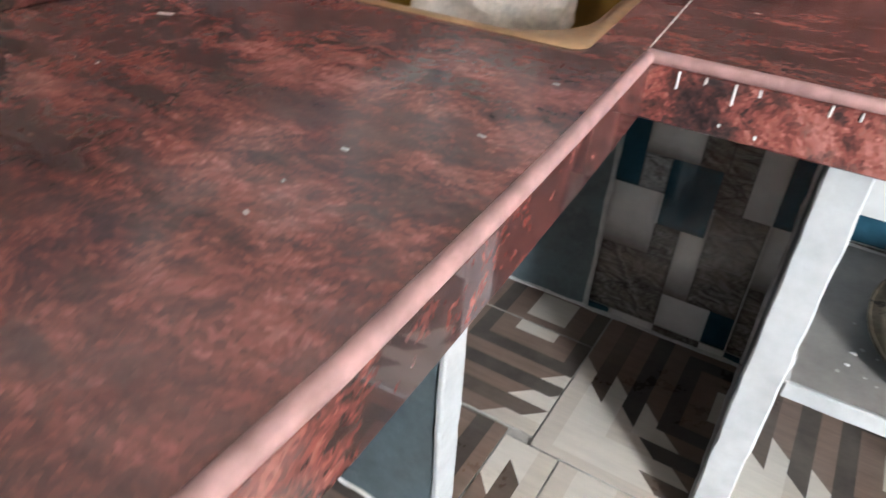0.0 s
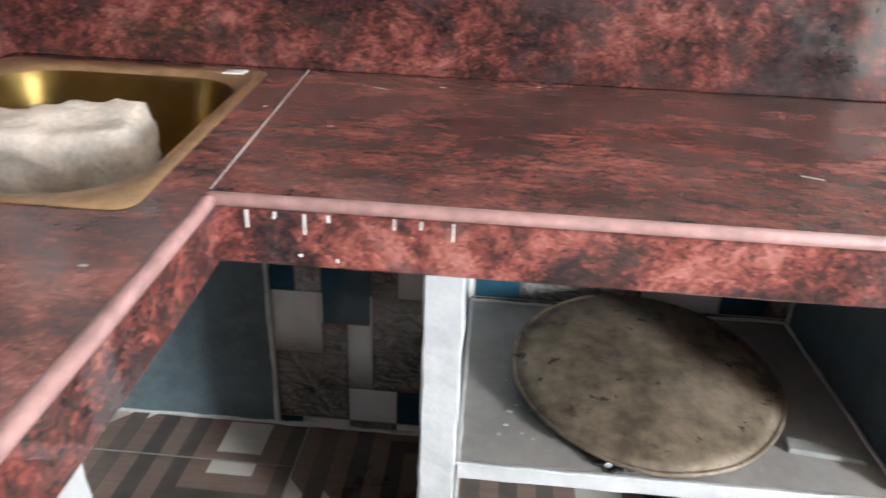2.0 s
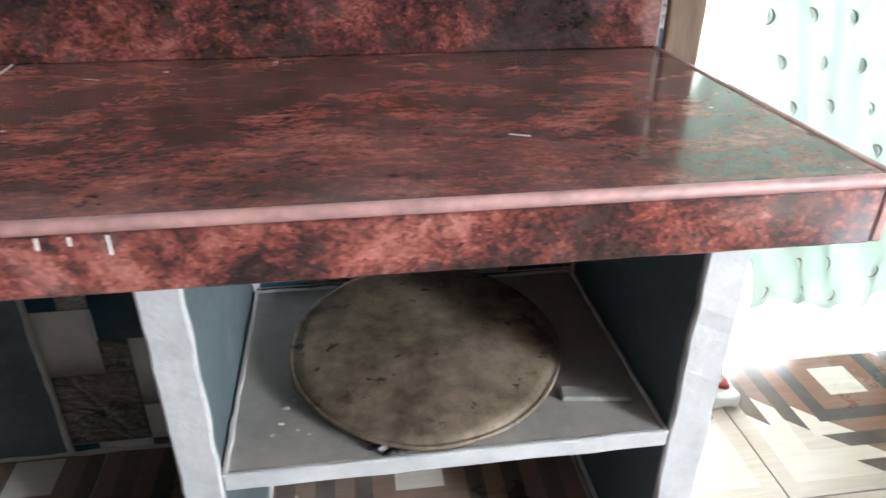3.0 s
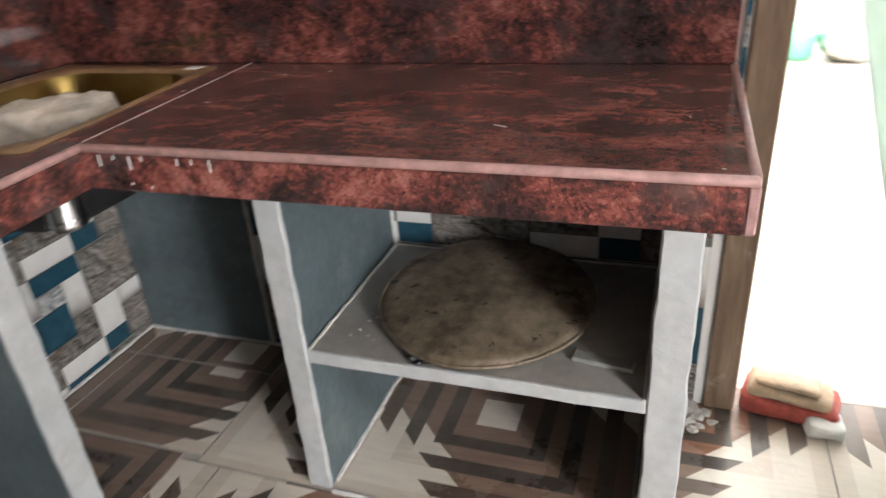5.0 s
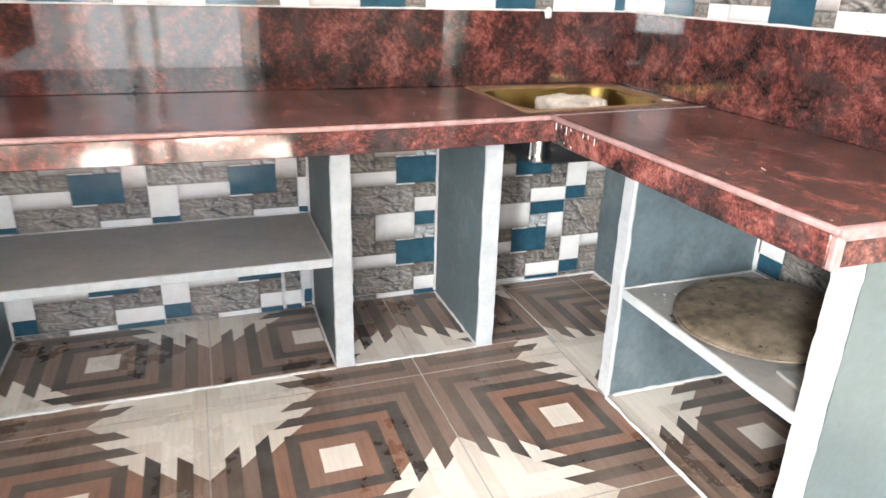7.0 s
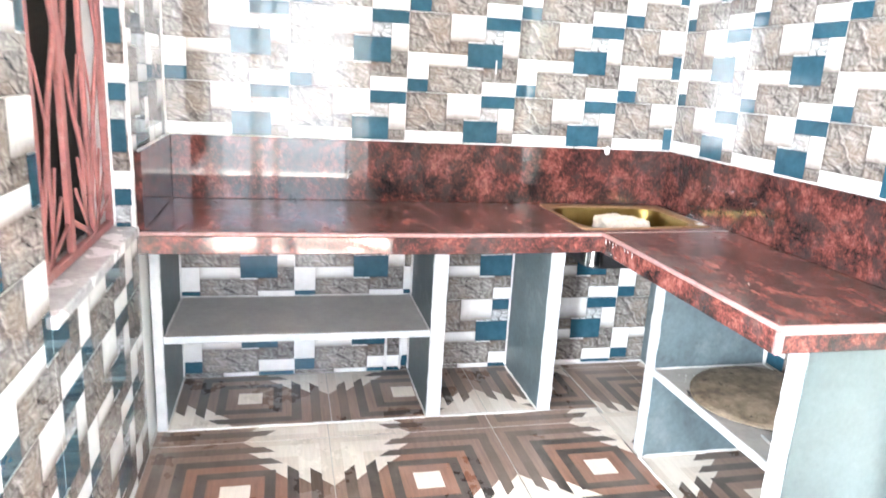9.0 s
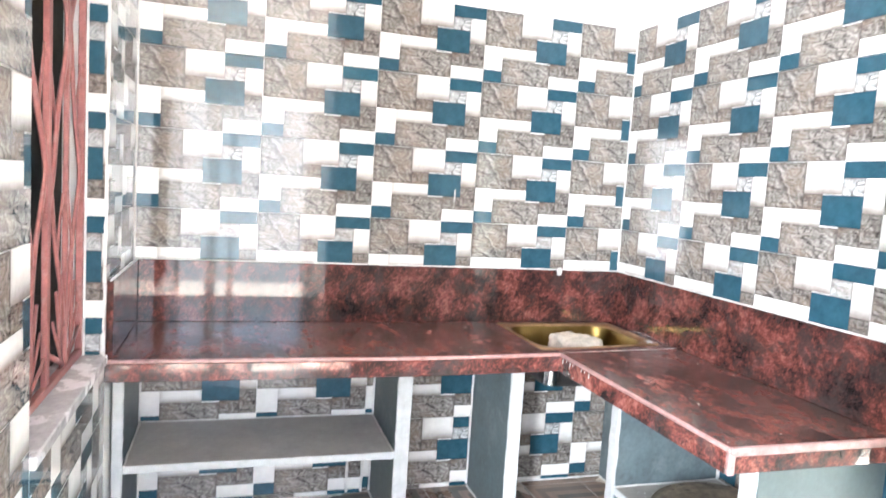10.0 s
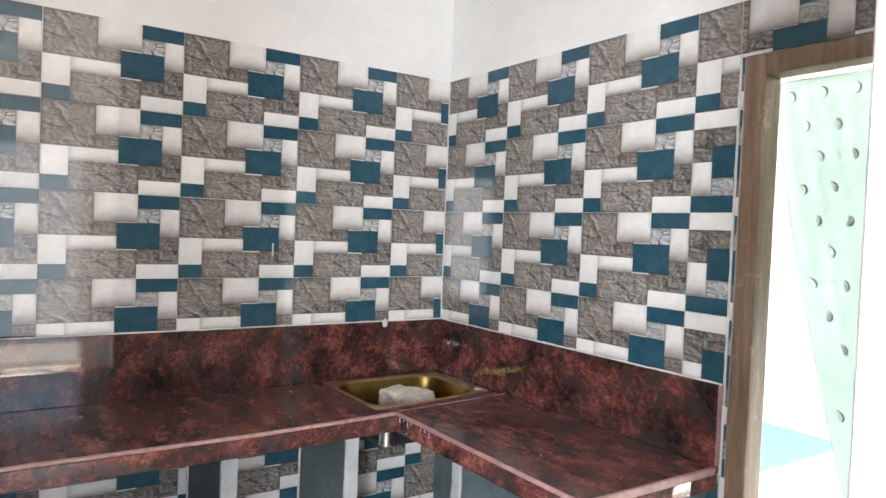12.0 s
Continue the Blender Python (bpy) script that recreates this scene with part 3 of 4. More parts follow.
# ---- supports and shelves under the worktop ----


def support_west(y0, y1, label):
    t = thing("support_wall", (0.2, (y0 + y1) / 2, 0), label, "support", "supports under the worktop")
    part("panel", solid(0.0005, 0.425, y0 + 0.004, y1 - 0.004, 0, UNDER + 0.04, bevel=0.002), BLUE_CEMENT, t)
    bm = solid(0.4252, 0.437, y0, y1, 0, UNDER + 0.03, bevel=0.003)
    bmesh.ops.subdivide_edges(bm, edges=[e for e in bm.edges if e.calc_length() > 0.5], cuts=28)
    roughen(bm, 0.0028, 26, y0)
    roughen(bm, 0.0012, 80, y0 + 2)
    part("front_edge", bm, WHITE_EDGE, t, "rough white painted edge")
    if y0 > SOUTH + 0.01:
        bead("base_line", (0.01, y0 + 0.002, 0.002), (0.42, y0 + 0.002, 0.002), 0.005, t, y0)
        bead("wall_line", (0.002, y0 + 0.002, 0.01), (0.002, y0 + 0.002, UNDER), 0.005, t, y0 + 3)
    if y1 < -0.8 or y0 > -0.9:
        bead("base_line", (0.01, y1 - 0.002, 0.002), (0.42, y1 - 0.002, 0.002), 0.005, t, y1)
        bead("wall_line", (0.002, y1 - 0.002, 0.01), (0.002, y1 - 0.002, UNDER), 0.005, t, y1 + 3)
    return t


def support_north(x0, x1, label, outer=False):
    t = thing("support_wall", ((x0 + x1) / 2, -0.2, 0), label, "support", "supports under the worktop")
    part("panel", solid(x0 + 0.004, x1 - 0.004, -0.433, -0.0005, 0, UNDER + 0.04, bevel=0.002), BLUE_CEMENT, t)
    if outer:
        part("outer_face", solid(x1 - 0.0038, x1, -0.433, -0.0008, 0, UNDER + 0.02), END_CEMENT, t, "pale green-grey painted outer face")
    bm = solid(x0, x1, -0.445, -0.4332, 0, UNDER + 0.03, bevel=0.003)
    bmesh.ops.subdivide_edges(bm, edges=[e for e in bm.edges if e.calc_length() > 0.5], cuts=28)
    roughen(bm, 0.0028, 26, x0)
    roughen(bm, 0.0012, 80, x0 + 2)
    part("front_edge", bm, WHITE_EDGE, t, "rough white painted edge")
    for x in (x0 + 0.002, x1 - 0.002):
        if not (outer and x > x0 + 0.01):
            bead("base_line", (x, -0.42, 0.002), (x, -0.01, 0.002), 0.005, t, x)
            bead("wall_line", (x, -0.002, 0.01), (x, -0.002, UNDER), 0.005, t, x + 3)
    return t


support_west(SOUTH + 0.001, SOUTH + 0.036, "thin blue-grey cement support against the tiled wall")
bay_wall = support_west(-1.155, -1.098, "blue-grey cement support wall with a white front edge")
for k, y in enumerate((-1.255, -1.19)):
    bead("cement_line", (0.003, y, 0.01), (0.003, y, 0.33), 0.006, bay_wall, 40 + k)
support_west(-0.698, -0.642, "blue-grey cement support wall with a white front edge beside the sink bay")
support_north(0.762, 0.812, "blue-grey cement support wall with a white front edge")
support_north(1.408, 1.466, "cement support wall with a pale green-grey outer face at the counter's end", True)


def shelf(x0, x1, y0, y1, z0, z1, front, label):
    t = thing("shelf", ((x0 + x1) / 2, (y0 + y1) / 2, z0), label, "shelf", "shelves under the worktop")
    if front == "x":
        part("board", solid(x0, x1 - 0.008, y0, y1, z0, z1, bevel=0.001), SHELF_CEMENT, t)
        bm = solid(x1 - 0.0078, x1, y0, y1, z0 - 0.001, z1 + 0.001, bevel=0.002)
        lines = (((x0 + 0.003, y0 + 0.005, z1), (x0 + 0.003, y1 - 0.005, z1)), ((x0, y0 + 0.002, z1), (x1, y0 + 0.002, z1)), ((x0, y1 - 0.002, z1), (x1, y1 - 0.002, z1)))
    else:
        part("board", solid(x0, x1, y0 + 0.008, y1, z0, z1, bevel=0.001), SHELF_CEMENT, t)
        bm = solid(x0, x1, y0, y0 + 0.0078, z0 - 0.001, z1 + 0.001, bevel=0.002)
        lines = (((x0 + 0.005, y1 - 0.003, z1), (x1 - 0.005, y1 - 0.003, z1)), ((x0 + 0.002, y0, z1), (x0 + 0.002, y1, z1)), ((x1 - 0.002, y0, z1), (x1 - 0.002, y1, z1)))
    bmesh.ops.subdivide_edges(bm, edges=[e for e in bm.edges if e.calc_length() > 0.3], cuts=16)
    roughen(bm, 0.0015, 25, x0)
    part("front_edge", bm, WHITE_EDGE, t, "rough white painted edge")
    for k, (p, q) in enumerate(lines):
        bead("cement_line", p, q, 0.004, t, k)
    return t


shelf(0.001, 0.434, SOUTH + 0.037, -1.156, 0.333, 0.358, "x", "dusty grey cement shelf with a white front edge, empty")
shelf(0.813, 1.407, -0.443, -0.001, 0.32, 0.345, "y", "dusty grey cement shelf with a white front edge")
sill_line = thing("floor_bead", (0.437, -1.3, 0), "white cement line on the floor along the supports", "cement line")
bead("cement_line", (0.436, SOUTH + 0.04, 0.0), (0.436, -1.157, 0.0), 0.006, sill_line, 1)
bead("cement_line", (0.436, -1.096, 0.0), (0.436, -0.70, 0.0), 0.006, sill_line, 2)
bead("cement_line", (0.815, -0.446, 0.0), (1.405, -0.446, 0.0), 0.006, sill_line, 3)

# ---- sink ----
sink = thing("sink", (0.273, -0.335, 0.58), "gold-toned steel sink set in the granite corner", "sink")


def rounded(x0, x1, y0, y1, r, z, n=7):
    out = []
    for cx, cy, a0 in ((x1 - r, y1 - r, 0), (x0 + r, y1 - r, 90), (x0 + r, y0 + r, 180), (x1 - r, y0 + r, 270)):
        for k in range(n):
            a = radians(a0 + 90 * k / (n - 1))
            out.append((cx + r * math.cos(a), cy + r * math.sin(a), z))
    return out


def skin(bm, loops, cap=True):
    rings = [[bm.verts.new(p) for p in lp] for lp in loops]
    for a, b in zip(rings, rings[1:]):
        for k in range(len(a)):
            bm.faces.new((a[k], a[(k + 1) % len(a)], b[(k + 1) % len(b)], b[k]))
    if cap:
        bm.faces.new(rings[-1])
    bmesh.ops.recalc_face_normals(bm, faces=bm.faces)
    return bm


def askew(loop):
    """The sink narrows towards the wall: its room side leans inwards."""
    return [(x - 0.1 * (y + 0.615) * min(max((x - 0.05) / 0.45, 0), 1), y, z) for x, y, z in loop]


bm = skin(bmesh.new(), [askew(lp) for lp in (rounded(0.032, 0.522, -0.622, -0.054, 0.022, TOP + 0.0006), rounded(0.034, 0.520, -0.620, -0.056, 0.022, TOP + 0.003),
                        rounded(0.058, 0.508, -0.611, -0.080, 0.07, TOP + 0.0036), rounded(0.072, 0.502, -0.605, -0.092, 0.105, TOP + 0.0012), rounded(0.079, 0.496, -0.599, -0.099, 0.10, TOP - 0.005))], False)
sink_rim = part("rim", bm, BRASS_DUSTY, sink, "dusty tan-gold flange", True)
bm = skin(bmesh.new(), [askew(lp) for lp in (rounded(0.079, 0.496, -0.599, -0.099, 0.10, TOP - 0.005), rounded(0.085, 0.489, -0.592, -0.105, 0.095, TOP - 0.02),
                        rounded(0.100, 0.462, -0.572, -0.114, 0.085, 0.65), rounded(0.115, 0.435, -0.55, -0.13, 0.065, 0.612), rounded(0.15, 0.39, -0.51, -0.17, 0.05, 0.606))])
part("bowl", bm, BRASS, sink, smooth=True)
bm = skin(bmesh.new(), [rounded(0.069, 0.477, -0.581, -0.089, 0.07, UNDER + 0.045), rounded(0.078, 0.468, -0.572, -0.098, 0.07, 0.637),
                        rounded(0.098, 0.448, -0.552, -0.118, 0.065, 0.600), rounded(0.14, 0.41, -0.51, -0.16, 0.05, 0.594)])
part("underside", bm, DARK_STEEL, sink, "dark sound-deadened underside", True)
bm = lathe(bmesh.new(), (0.480, -0.553, 0.0), [(0.0, 0.747), (0.033, 0.747), (0.033, 0.64), (0.034, 0.637), (0.034, 0.628), (0.028, 0.620), (0.0, 0.620)], 32)
part("drain_cup", bm, CHROME, sink, "bright chrome fitting under the rim", False)
part("sticker", solid(0.405, 0.437, -0.096, -0.070, TOP + 0.0032, TOP + 0.005, bevel=0.0005), WALL_PAINT, sink_rim, "small white paper sticker")

bm = bmesh.new()
box(bm, -0.108, 0.108, -0.062, 0.062, 0, 0.148, bevel=0.016, seg=2)
bmesh.ops.subdivide_edges(bm, edges=[e for e in bm.edges if e.calc_length() > 0.05], cuts=13, use_grid_fill=True)
roughen(bm, 0.010, 11, 3)
roughen(bm, 0.006, 38, 8)
roughen(bm, 0.0045, 90, 4)
bmesh.ops.rotate(bm, cent=(0, 0, 0), matrix=Matrix.Rotation(radians(14), 3, "Z"), verts=bm.verts)
low = min(v.co.z for v in bm.verts)
bmesh.ops.translate(bm, vec=(0.276, -0.35, 0.6065 - low), verts=bm.verts)
whole("stone_block", bm, STONE, "rough off-white stone block lying in the gold sink", "stone", smooth=True)

# ---- things on the shelf ----
lid = thing("round_lid", (1.10, -0.235, 0.345), "large old round metal lid with soot stains on the shelf", "lid")
bm = lathe(bmesh.new(), (0, 0, 0), [(0.0, 0.030), (0.05, 0.0295), (0.10, 0.0275), (0.15, 0.0235), (0.185, 0.019), (0.203, 0.0158), (0.203, 0.0135), (0.185, 0.0165), (0.1, 0.0245), (0.0, 0.027)], 72)
roughen(bm, 0.0035, 9, 1)
bmesh.ops.rotate(bm, cent=(0, 0, 0), matrix=Matrix.Rotation(radians(5), 3, "X"), verts=bm.verts)
bmesh.ops.translate(bm, vec=(1.096, -0.235, 0.362), verts=bm.verts)
part("disc", bm, TIN, lid, smooth=True)
bm = lathe(bmesh.new(), (0, 0, 0), [(0.2025, 0.0165), (0.2055, 0.0172), (0.208, 0.0152), (0.2075, 0.0118), (0.2045, 0.0105), (0.2025, 0.0125), (0.2025, 0.0165)], 72)
roughen(bm, 0.003, 9, 1)
bmesh.ops.rotate(bm, cent=(0, 0, 0), matrix=Matrix.Rotation(radians(5), 3, "X"), verts=bm.verts)
bmesh.ops.translate(bm, vec=(1.096, -0.235, 0.362), verts=bm.verts)
part("rim", bm, TIN, lid, "rolled edge of the lid", True)
bm = lathe(bmesh.new(), (0, 0, 0), [(0.0, 0.0), (0.17, 0.0), (0.192, 0.008), (0.196, 0.014), (0.19, 0.016), (0.0, 0.012)], 60)
roughen(bm, 0.002, 12, 5)
bmesh.ops.translate(bm, vec=(1.10, -0.235, 0.3455), verts=bm.verts)
whole("tin_plate", bm, DARK_STEEL, "dark sooty tin plate under the round lid", "plate", smooth=True)
bm = solid(1.282, 1.385, -0.372, -0.345, 0.3455, 0.354, bevel=0.002)
bmesh.ops.rotate(bm, cent=(1.33, -0.35, 0.35), matrix=Matrix.Rotation(radians(-8), 3, "Z"), verts=bm.verts)
whole("slab_offcut", bm, PLANK, "flat grey offcut of stone slab beside the lid", "offcut")

# ---- doorway ----
door = thing("door_frame", (1.85, 0.05, 0), "old brown wooden door frame, scuffed and bare", "door frame", kind="structure")


def post(dims, seed):
    """A door post, its edges worn uneven."""
    bm = solid(*dims, bevel=0.004, seg=2)
    bmesh.ops.subdivide_edges(bm, edges=[e for e in bm.edges if e.calc_length() > 0.5], cuts=20)
    roughen(bm, 0.0012, 14, seed)
    return bm


part("jamb", post((DOOR_L + 0.001, DOOR_L + 0.064, -0.004, 0.075, 0, DOOR_TOP - 0.002), 1), WOOD, door)
part("jamb", post((DOOR_R - 0.064, DOOR_R - 0.001, 0.006, 0.085, 0, DOOR_TOP - 0.002), 2), WOOD, door)
part("head", post((DOOR_L + 0.0645, DOOR_R - 0.0645, -0.004, 0.075, DOOR_TOP - 0.062, DOOR_TOP - 0.002), 3), WOOD, door)

# Curtain drawn aside behind the door, printed with small crescents.
curtain = thing("curtain", (2.0, 0.2, 0.1), "thin mint curtain with crescent print hanging behind the doorway", "curtain")
bm = bmesh.new()


def cloth(s, h):
    """Place on the cloth: s across from the free edge, h up from the hem."""
    z = 0.07 + h * 1.86
    free = 1.495 + 0.46 * (1 - h) ** 1.3
    x = free + s * (2.42 - free)
    fold = 0.006 * math.sin(s * 17 + 1.2 * math.sin(h * 3)) * (0.25 + 0.75 * (1 - h)) + 0.0022 * math.sin(s * 47 + h * 4)
    low = max(0, 1 - h / 0.2)
    belly = 0.055 * math.sin(math.pi * min(1, low)) * (0.7 + 0.3 * math.sin(s * 13)) + 0.012 * low * math.sin(s * 31 + h * 40)
    return Vector((x, 0.205 + fold - belly, z + 0.02 * math.sin(s * 9) * (1 - h) ** 3))


NS, NH = 70, 50
gridv = [[bm.verts.new(cloth(i / NS, j / NH)) for j in range(NH + 1)] for i in range(NS + 1)]
for i in range(NS):
    for j in range(NH):
        bm.faces.new((gridv[i][j], gridv[i + 1][j], gridv[i + 1][j + 1], gridv[i][j + 1]))
bmesh.ops.solidify(bm, geom=bm.faces[:], thickness=0.0015)
cloth_ob = part("cloth", bm, CURTAIN, curtain, smooth=True)
for mat, kind in ((CURTAIN_MARK, 0), (CURTAIN_PALE, 1)):
    bm = bmesh.new()
    rng = random.Random(12)
    for j in range(20):
        for i in range(11):
            x = 1.50 + i * 0.094 + (0.047 if j % 2 else 0) + rng.uniform(-0.002, 0.002)
            h = (j + 0.5) / 20 + rng.uniform(-0.0015, 0.0015)
            free = 1.495 + 0.46 * (1 - h) ** 1.3
            s = (x - free) / (2.42 - free)
            if not 0.03 < s < 0.95:
                continue
            lean = rng.uniform(-0.5, 0.5)
            r = 0.0175
            rows = []
            for k in range(9):
                a = lean + radians(-95 + 190 * k / 8)
                if kind == 0:
                    w0, w1 = 1.0, 1.0 - 0.36 * math.sin(math.pi * k / 8)
                else:
                    w0, w1 = 0.9 - 0.42 * math.sin(math.pi * k / 8), 0.1
                pair = []
                for w in (w0, w1):
                    p = cloth(s + w * r * math.cos(a) / (2.42 - free), h + w * r * math.sin(a) / 1.86)
                    p.y -= 0.0028
                    pair.append(bm.verts.new(p))
                rows.append(pair)
            for (a0, a1), (b0, b1) in zip(rows, rows[1:]):
                bm.faces.new((a0, a1, b1, b0))
    ob = part("crescent_print", bm, mat, cloth_ob, "grey crescent print" if kind == 0 else "white crescent print")
    tagged(ob, kind="stuff")
rod = part("rod", tube(bmesh.new(), [(1.40, 0.205, 1.935), (2.45, 0.205, 1.935)], 0.006), CHROME, curtain, "thin steel rod", True)
for x in (1.42, 2.43):
    part("bracket", solid(x - 0.008, x + 0.008, 0.119, 0.212, 1.925, 1.945, bevel=0.002), CHROME, rod)

# ---- things beyond the door ----
bm = solid(-0.5, 0.33, 2.2, 3.35, 0.0005, 0.012, bevel=0.004, seg=2)
bmesh.ops.subdivide_edges(bm, edges=[e for e in bm.edges if e.calc_length() > 0.2], cuts=10, use_grid_fill=True)
roughen(bm, 0.003, 9, 1)
for v in bm.verts:
    v.co.z = max(v.co.z, 0.0008)
whole("floor_mat", bm, MAT_TEAL, "teal cloth mat on the pale floor of the next room", "mat")
pot = thing("cooking_pot", (2.42, 3.62, 0), "round bright aluminium cooking pot on the far floor", "pot")
part("body", lathe(bmesh.new(), (2.42, 3.62, 0), [(0.0, 0.002), (0.12, 0.002), (0.19, 0.06), (0.21, 0.14), (0.18, 0.22), (0.16, 0.25), (0.19, 0.275), (0.186, 0.278), (0.15, 0.25), (0.0, 0.248)], 40), ALUMINIUM, pot, smooth=True)
bm = solid(1.98, 2.2, 3.55, 3.85, 0, 0.2, bevel=0.05, seg=3)
bmesh.ops.subdivide_edges(bm, edges=bm.edges[:], cuts=2, use_grid_fill=True)
roughen(bm, 0.03, 9, 2)
for v in bm.verts:
    v.co.z = max(v.co.z, 0.001)
whole("green_bag", bm, GREEN_PLASTIC, "crumpled green plastic bag on the far floor", "bag", smooth=True)
bundle = thing("cloth_bundle", (1.71, 0.03, 0), "folded red and cream cloth bundle lying in the doorway", "bundle")
for k, (mat, z0, z1, ins) in enumerate(((RED_CLOTH, 0.001, 0.045, 0.0), (CREAM_CLOTH, 0.043, 0.07, 0.012), (CREAM_CLOTH, 0.066, 0.085, 0.03))):
    bm = solid(1.605 + ins, 1.80 - ins * 1.4, -0.02 + ins * 0.6, 0.085 - ins * 0.6, z0, z1, bevel=0.012, seg=2)
    bmesh.ops.subdivide_edges(bm, edges=bm.edges[:], cuts=2, use_grid_fill=True)
    roughen(bm, 0.008, 20, k)
    bmesh.ops.rotate(bm, cent=(1.7, 0.03, 0), matrix=Matrix.Rotation(radians(-10), 3, "Z"), verts=bm.verts)
    for v in bm.verts:
        v.co.z = max(v.co.z, 0.001)
    part("fold", bm, mat, bundle, smooth=True)

# Broken plaster and grit at the foot of the door post.
rng = random.Random(31)
for x, y, r in ((1.495, -0.02, 0.02), (1.515, -0.045, 0.014), (1.488, -0.062, 0.017), (1.53, -0.028, 0.012), (1.505, -0.092, 0.011), (1.545, -0.055, 0.009), (1.52, -0.075, 0.008)):
    bm = bmesh.new()
    bmesh.ops.create_icosphere(bm, subdivisions=2, radius=r)
    bmesh.ops.scale(bm, vec=(1.3, 1.1, 0.4), verts=bm.verts)
    roughen(bm, r * 0.6, 75, x * 9)
    for v in bm.verts:
        v.co.z = max(v.co.z, -r * 0.3)
    low = min(v.co.z for v in bm.verts)
    bmesh.ops.translate(bm, vec=(x, y, 0.0004 - low), verts=bm.verts)
    whole("plaster_lump", bm, CHIP, "broken lump of pale plaster on the floor by the door post", "rubble", "plaster lumps")
bm = solid(1.73, 1.805, -0.06, 0.0, 0.0005, 0.035, bevel=0.01, seg=2)
bmesh.ops.subdivide_edges(bm, edges=bm.edges[:], cuts=3, use_grid_fill=True)
roughen(bm, 0.008, 28, 3)
for v in bm.verts:
    v.co.z = max(v.co.z, 0.0006)
whole("plastic_packet", bm, CURTAIN_PALE, "crumpled pale grey plastic packet beside the cloth bundle", "packet", smooth=True)
# Charred crumbs at the lid's front and specks of whitewash on the shelf.
for x, y, r in ((1.012, -0.424, 0.011), (1.036, -0.430, 0.008), (1.055, -0.427, 0.012), (1.024, -0.433, 0.006)):
    bm = bmesh.new()
    bmesh.ops.create_icosphere(bm, subdivisions=2, radius=r)
    bmesh.ops.scale(bm, vec=(1.3, 0.8, 0.4), verts=bm.verts)
    roughen(bm, r * 0.5, 90, x * 7)
    low = min(v.co.z for v in bm.verts)
    bmesh.ops.translate(bm, vec=(x, y, 0.3456 - low), verts=bm.verts)
    whole("charred_crumb", bm, DARK_STEEL, "black charred crumb on the shelf under the lid's edge", "crumb", "charred crumbs")
for k in range(9):
    x, y, r = 0.87 + 0.05 * rng.random(), -0.40 + 0.2 * rng.random(), rng.uniform(0.0025, 0.006)
    bm = bmesh.new()
    bmesh.ops.create_icosphere(bm, subdivisions=1, radius=r)
    bmesh.ops.scale(bm, vec=(1.0, 0.8, 0.25), verts=bm.verts)
    roughen(bm, r * 0.4, 150, k)
    low = min(v.co.z for v in bm.verts)
    bmesh.ops.translate(bm, vec=(x, y, 0.3452 - low), verts=bm.verts)
    whole("whitewash_speck", bm, JOINT, "dried white speck of whitewash on the grey shelf", "speck", "whitewash specks")

# ---- barred window ----
window = thing("window_1", (1.0, SOUTH - 0.06, WIN_LO), "open window with an ornate red-painted iron grille", "window", kind="structure")
part("window_sill", solid(WIN_L + 0.001, WIN_R - 0.001, SOUTH - 0.118, SOUTH + 0.012, WIN_LO - 0.029, WIN_LO, bevel=0.003), SILL, window, "grey-white marble sill")
GY = SOUTH - 0.066
gx0, gx1, gz0, gz1 = WIN_L + 0.009, WIN_R - 0.004, WIN_LO + 0.004, WIN_HI - 0.004
frame_w = 0.022
for dims in ((gx0, gx0 + frame_w, GY - 0.009, GY + 0.009, gz0, gz1), (gx1 - frame_w, gx1, GY - 0.009, GY + 0.009, gz0, gz1),
             (gx0 + frame_w, gx1 - frame_w, GY - 0.009, GY + 0.009, gz0, gz0 + frame_w), (gx0 + frame_w, gx1 - frame_w, GY - 0.009, GY + 0.009, gz1 - frame_w, gz1)):
    part("frame", solid(*dims, bevel=0.002), GRILLE, window)
mid = (gx0 + gx1) / 2
part("mullion", solid(mid - 0.016, mid + 0.016, GY - 0.007, GY + 0.007, gz0 + frame_w, gz1 - frame_w, bevel=0.002), GRILLE, window)
for k in (1, 3):
    x = gx0 + (gx1 - gx0) * k / 4
    part("bar", solid(x - 0.011, x + 0.011, GY - 0.006, GY + 0.006, gz0 + frame_w, gz1 - frame_w, bevel=0.002), GRILLE, window)


def flat_bar(pts, radius):
    """A bar cut from thin sheet: wide in the grille's plane, slight across it."""
    bm = tube(bmesh.new(), pts, radius, 6)
    for v in bm.verts:
        v.co.y = GY + (v.co.y - GY) * 0.4
    return bm


rng = random.Random(21)
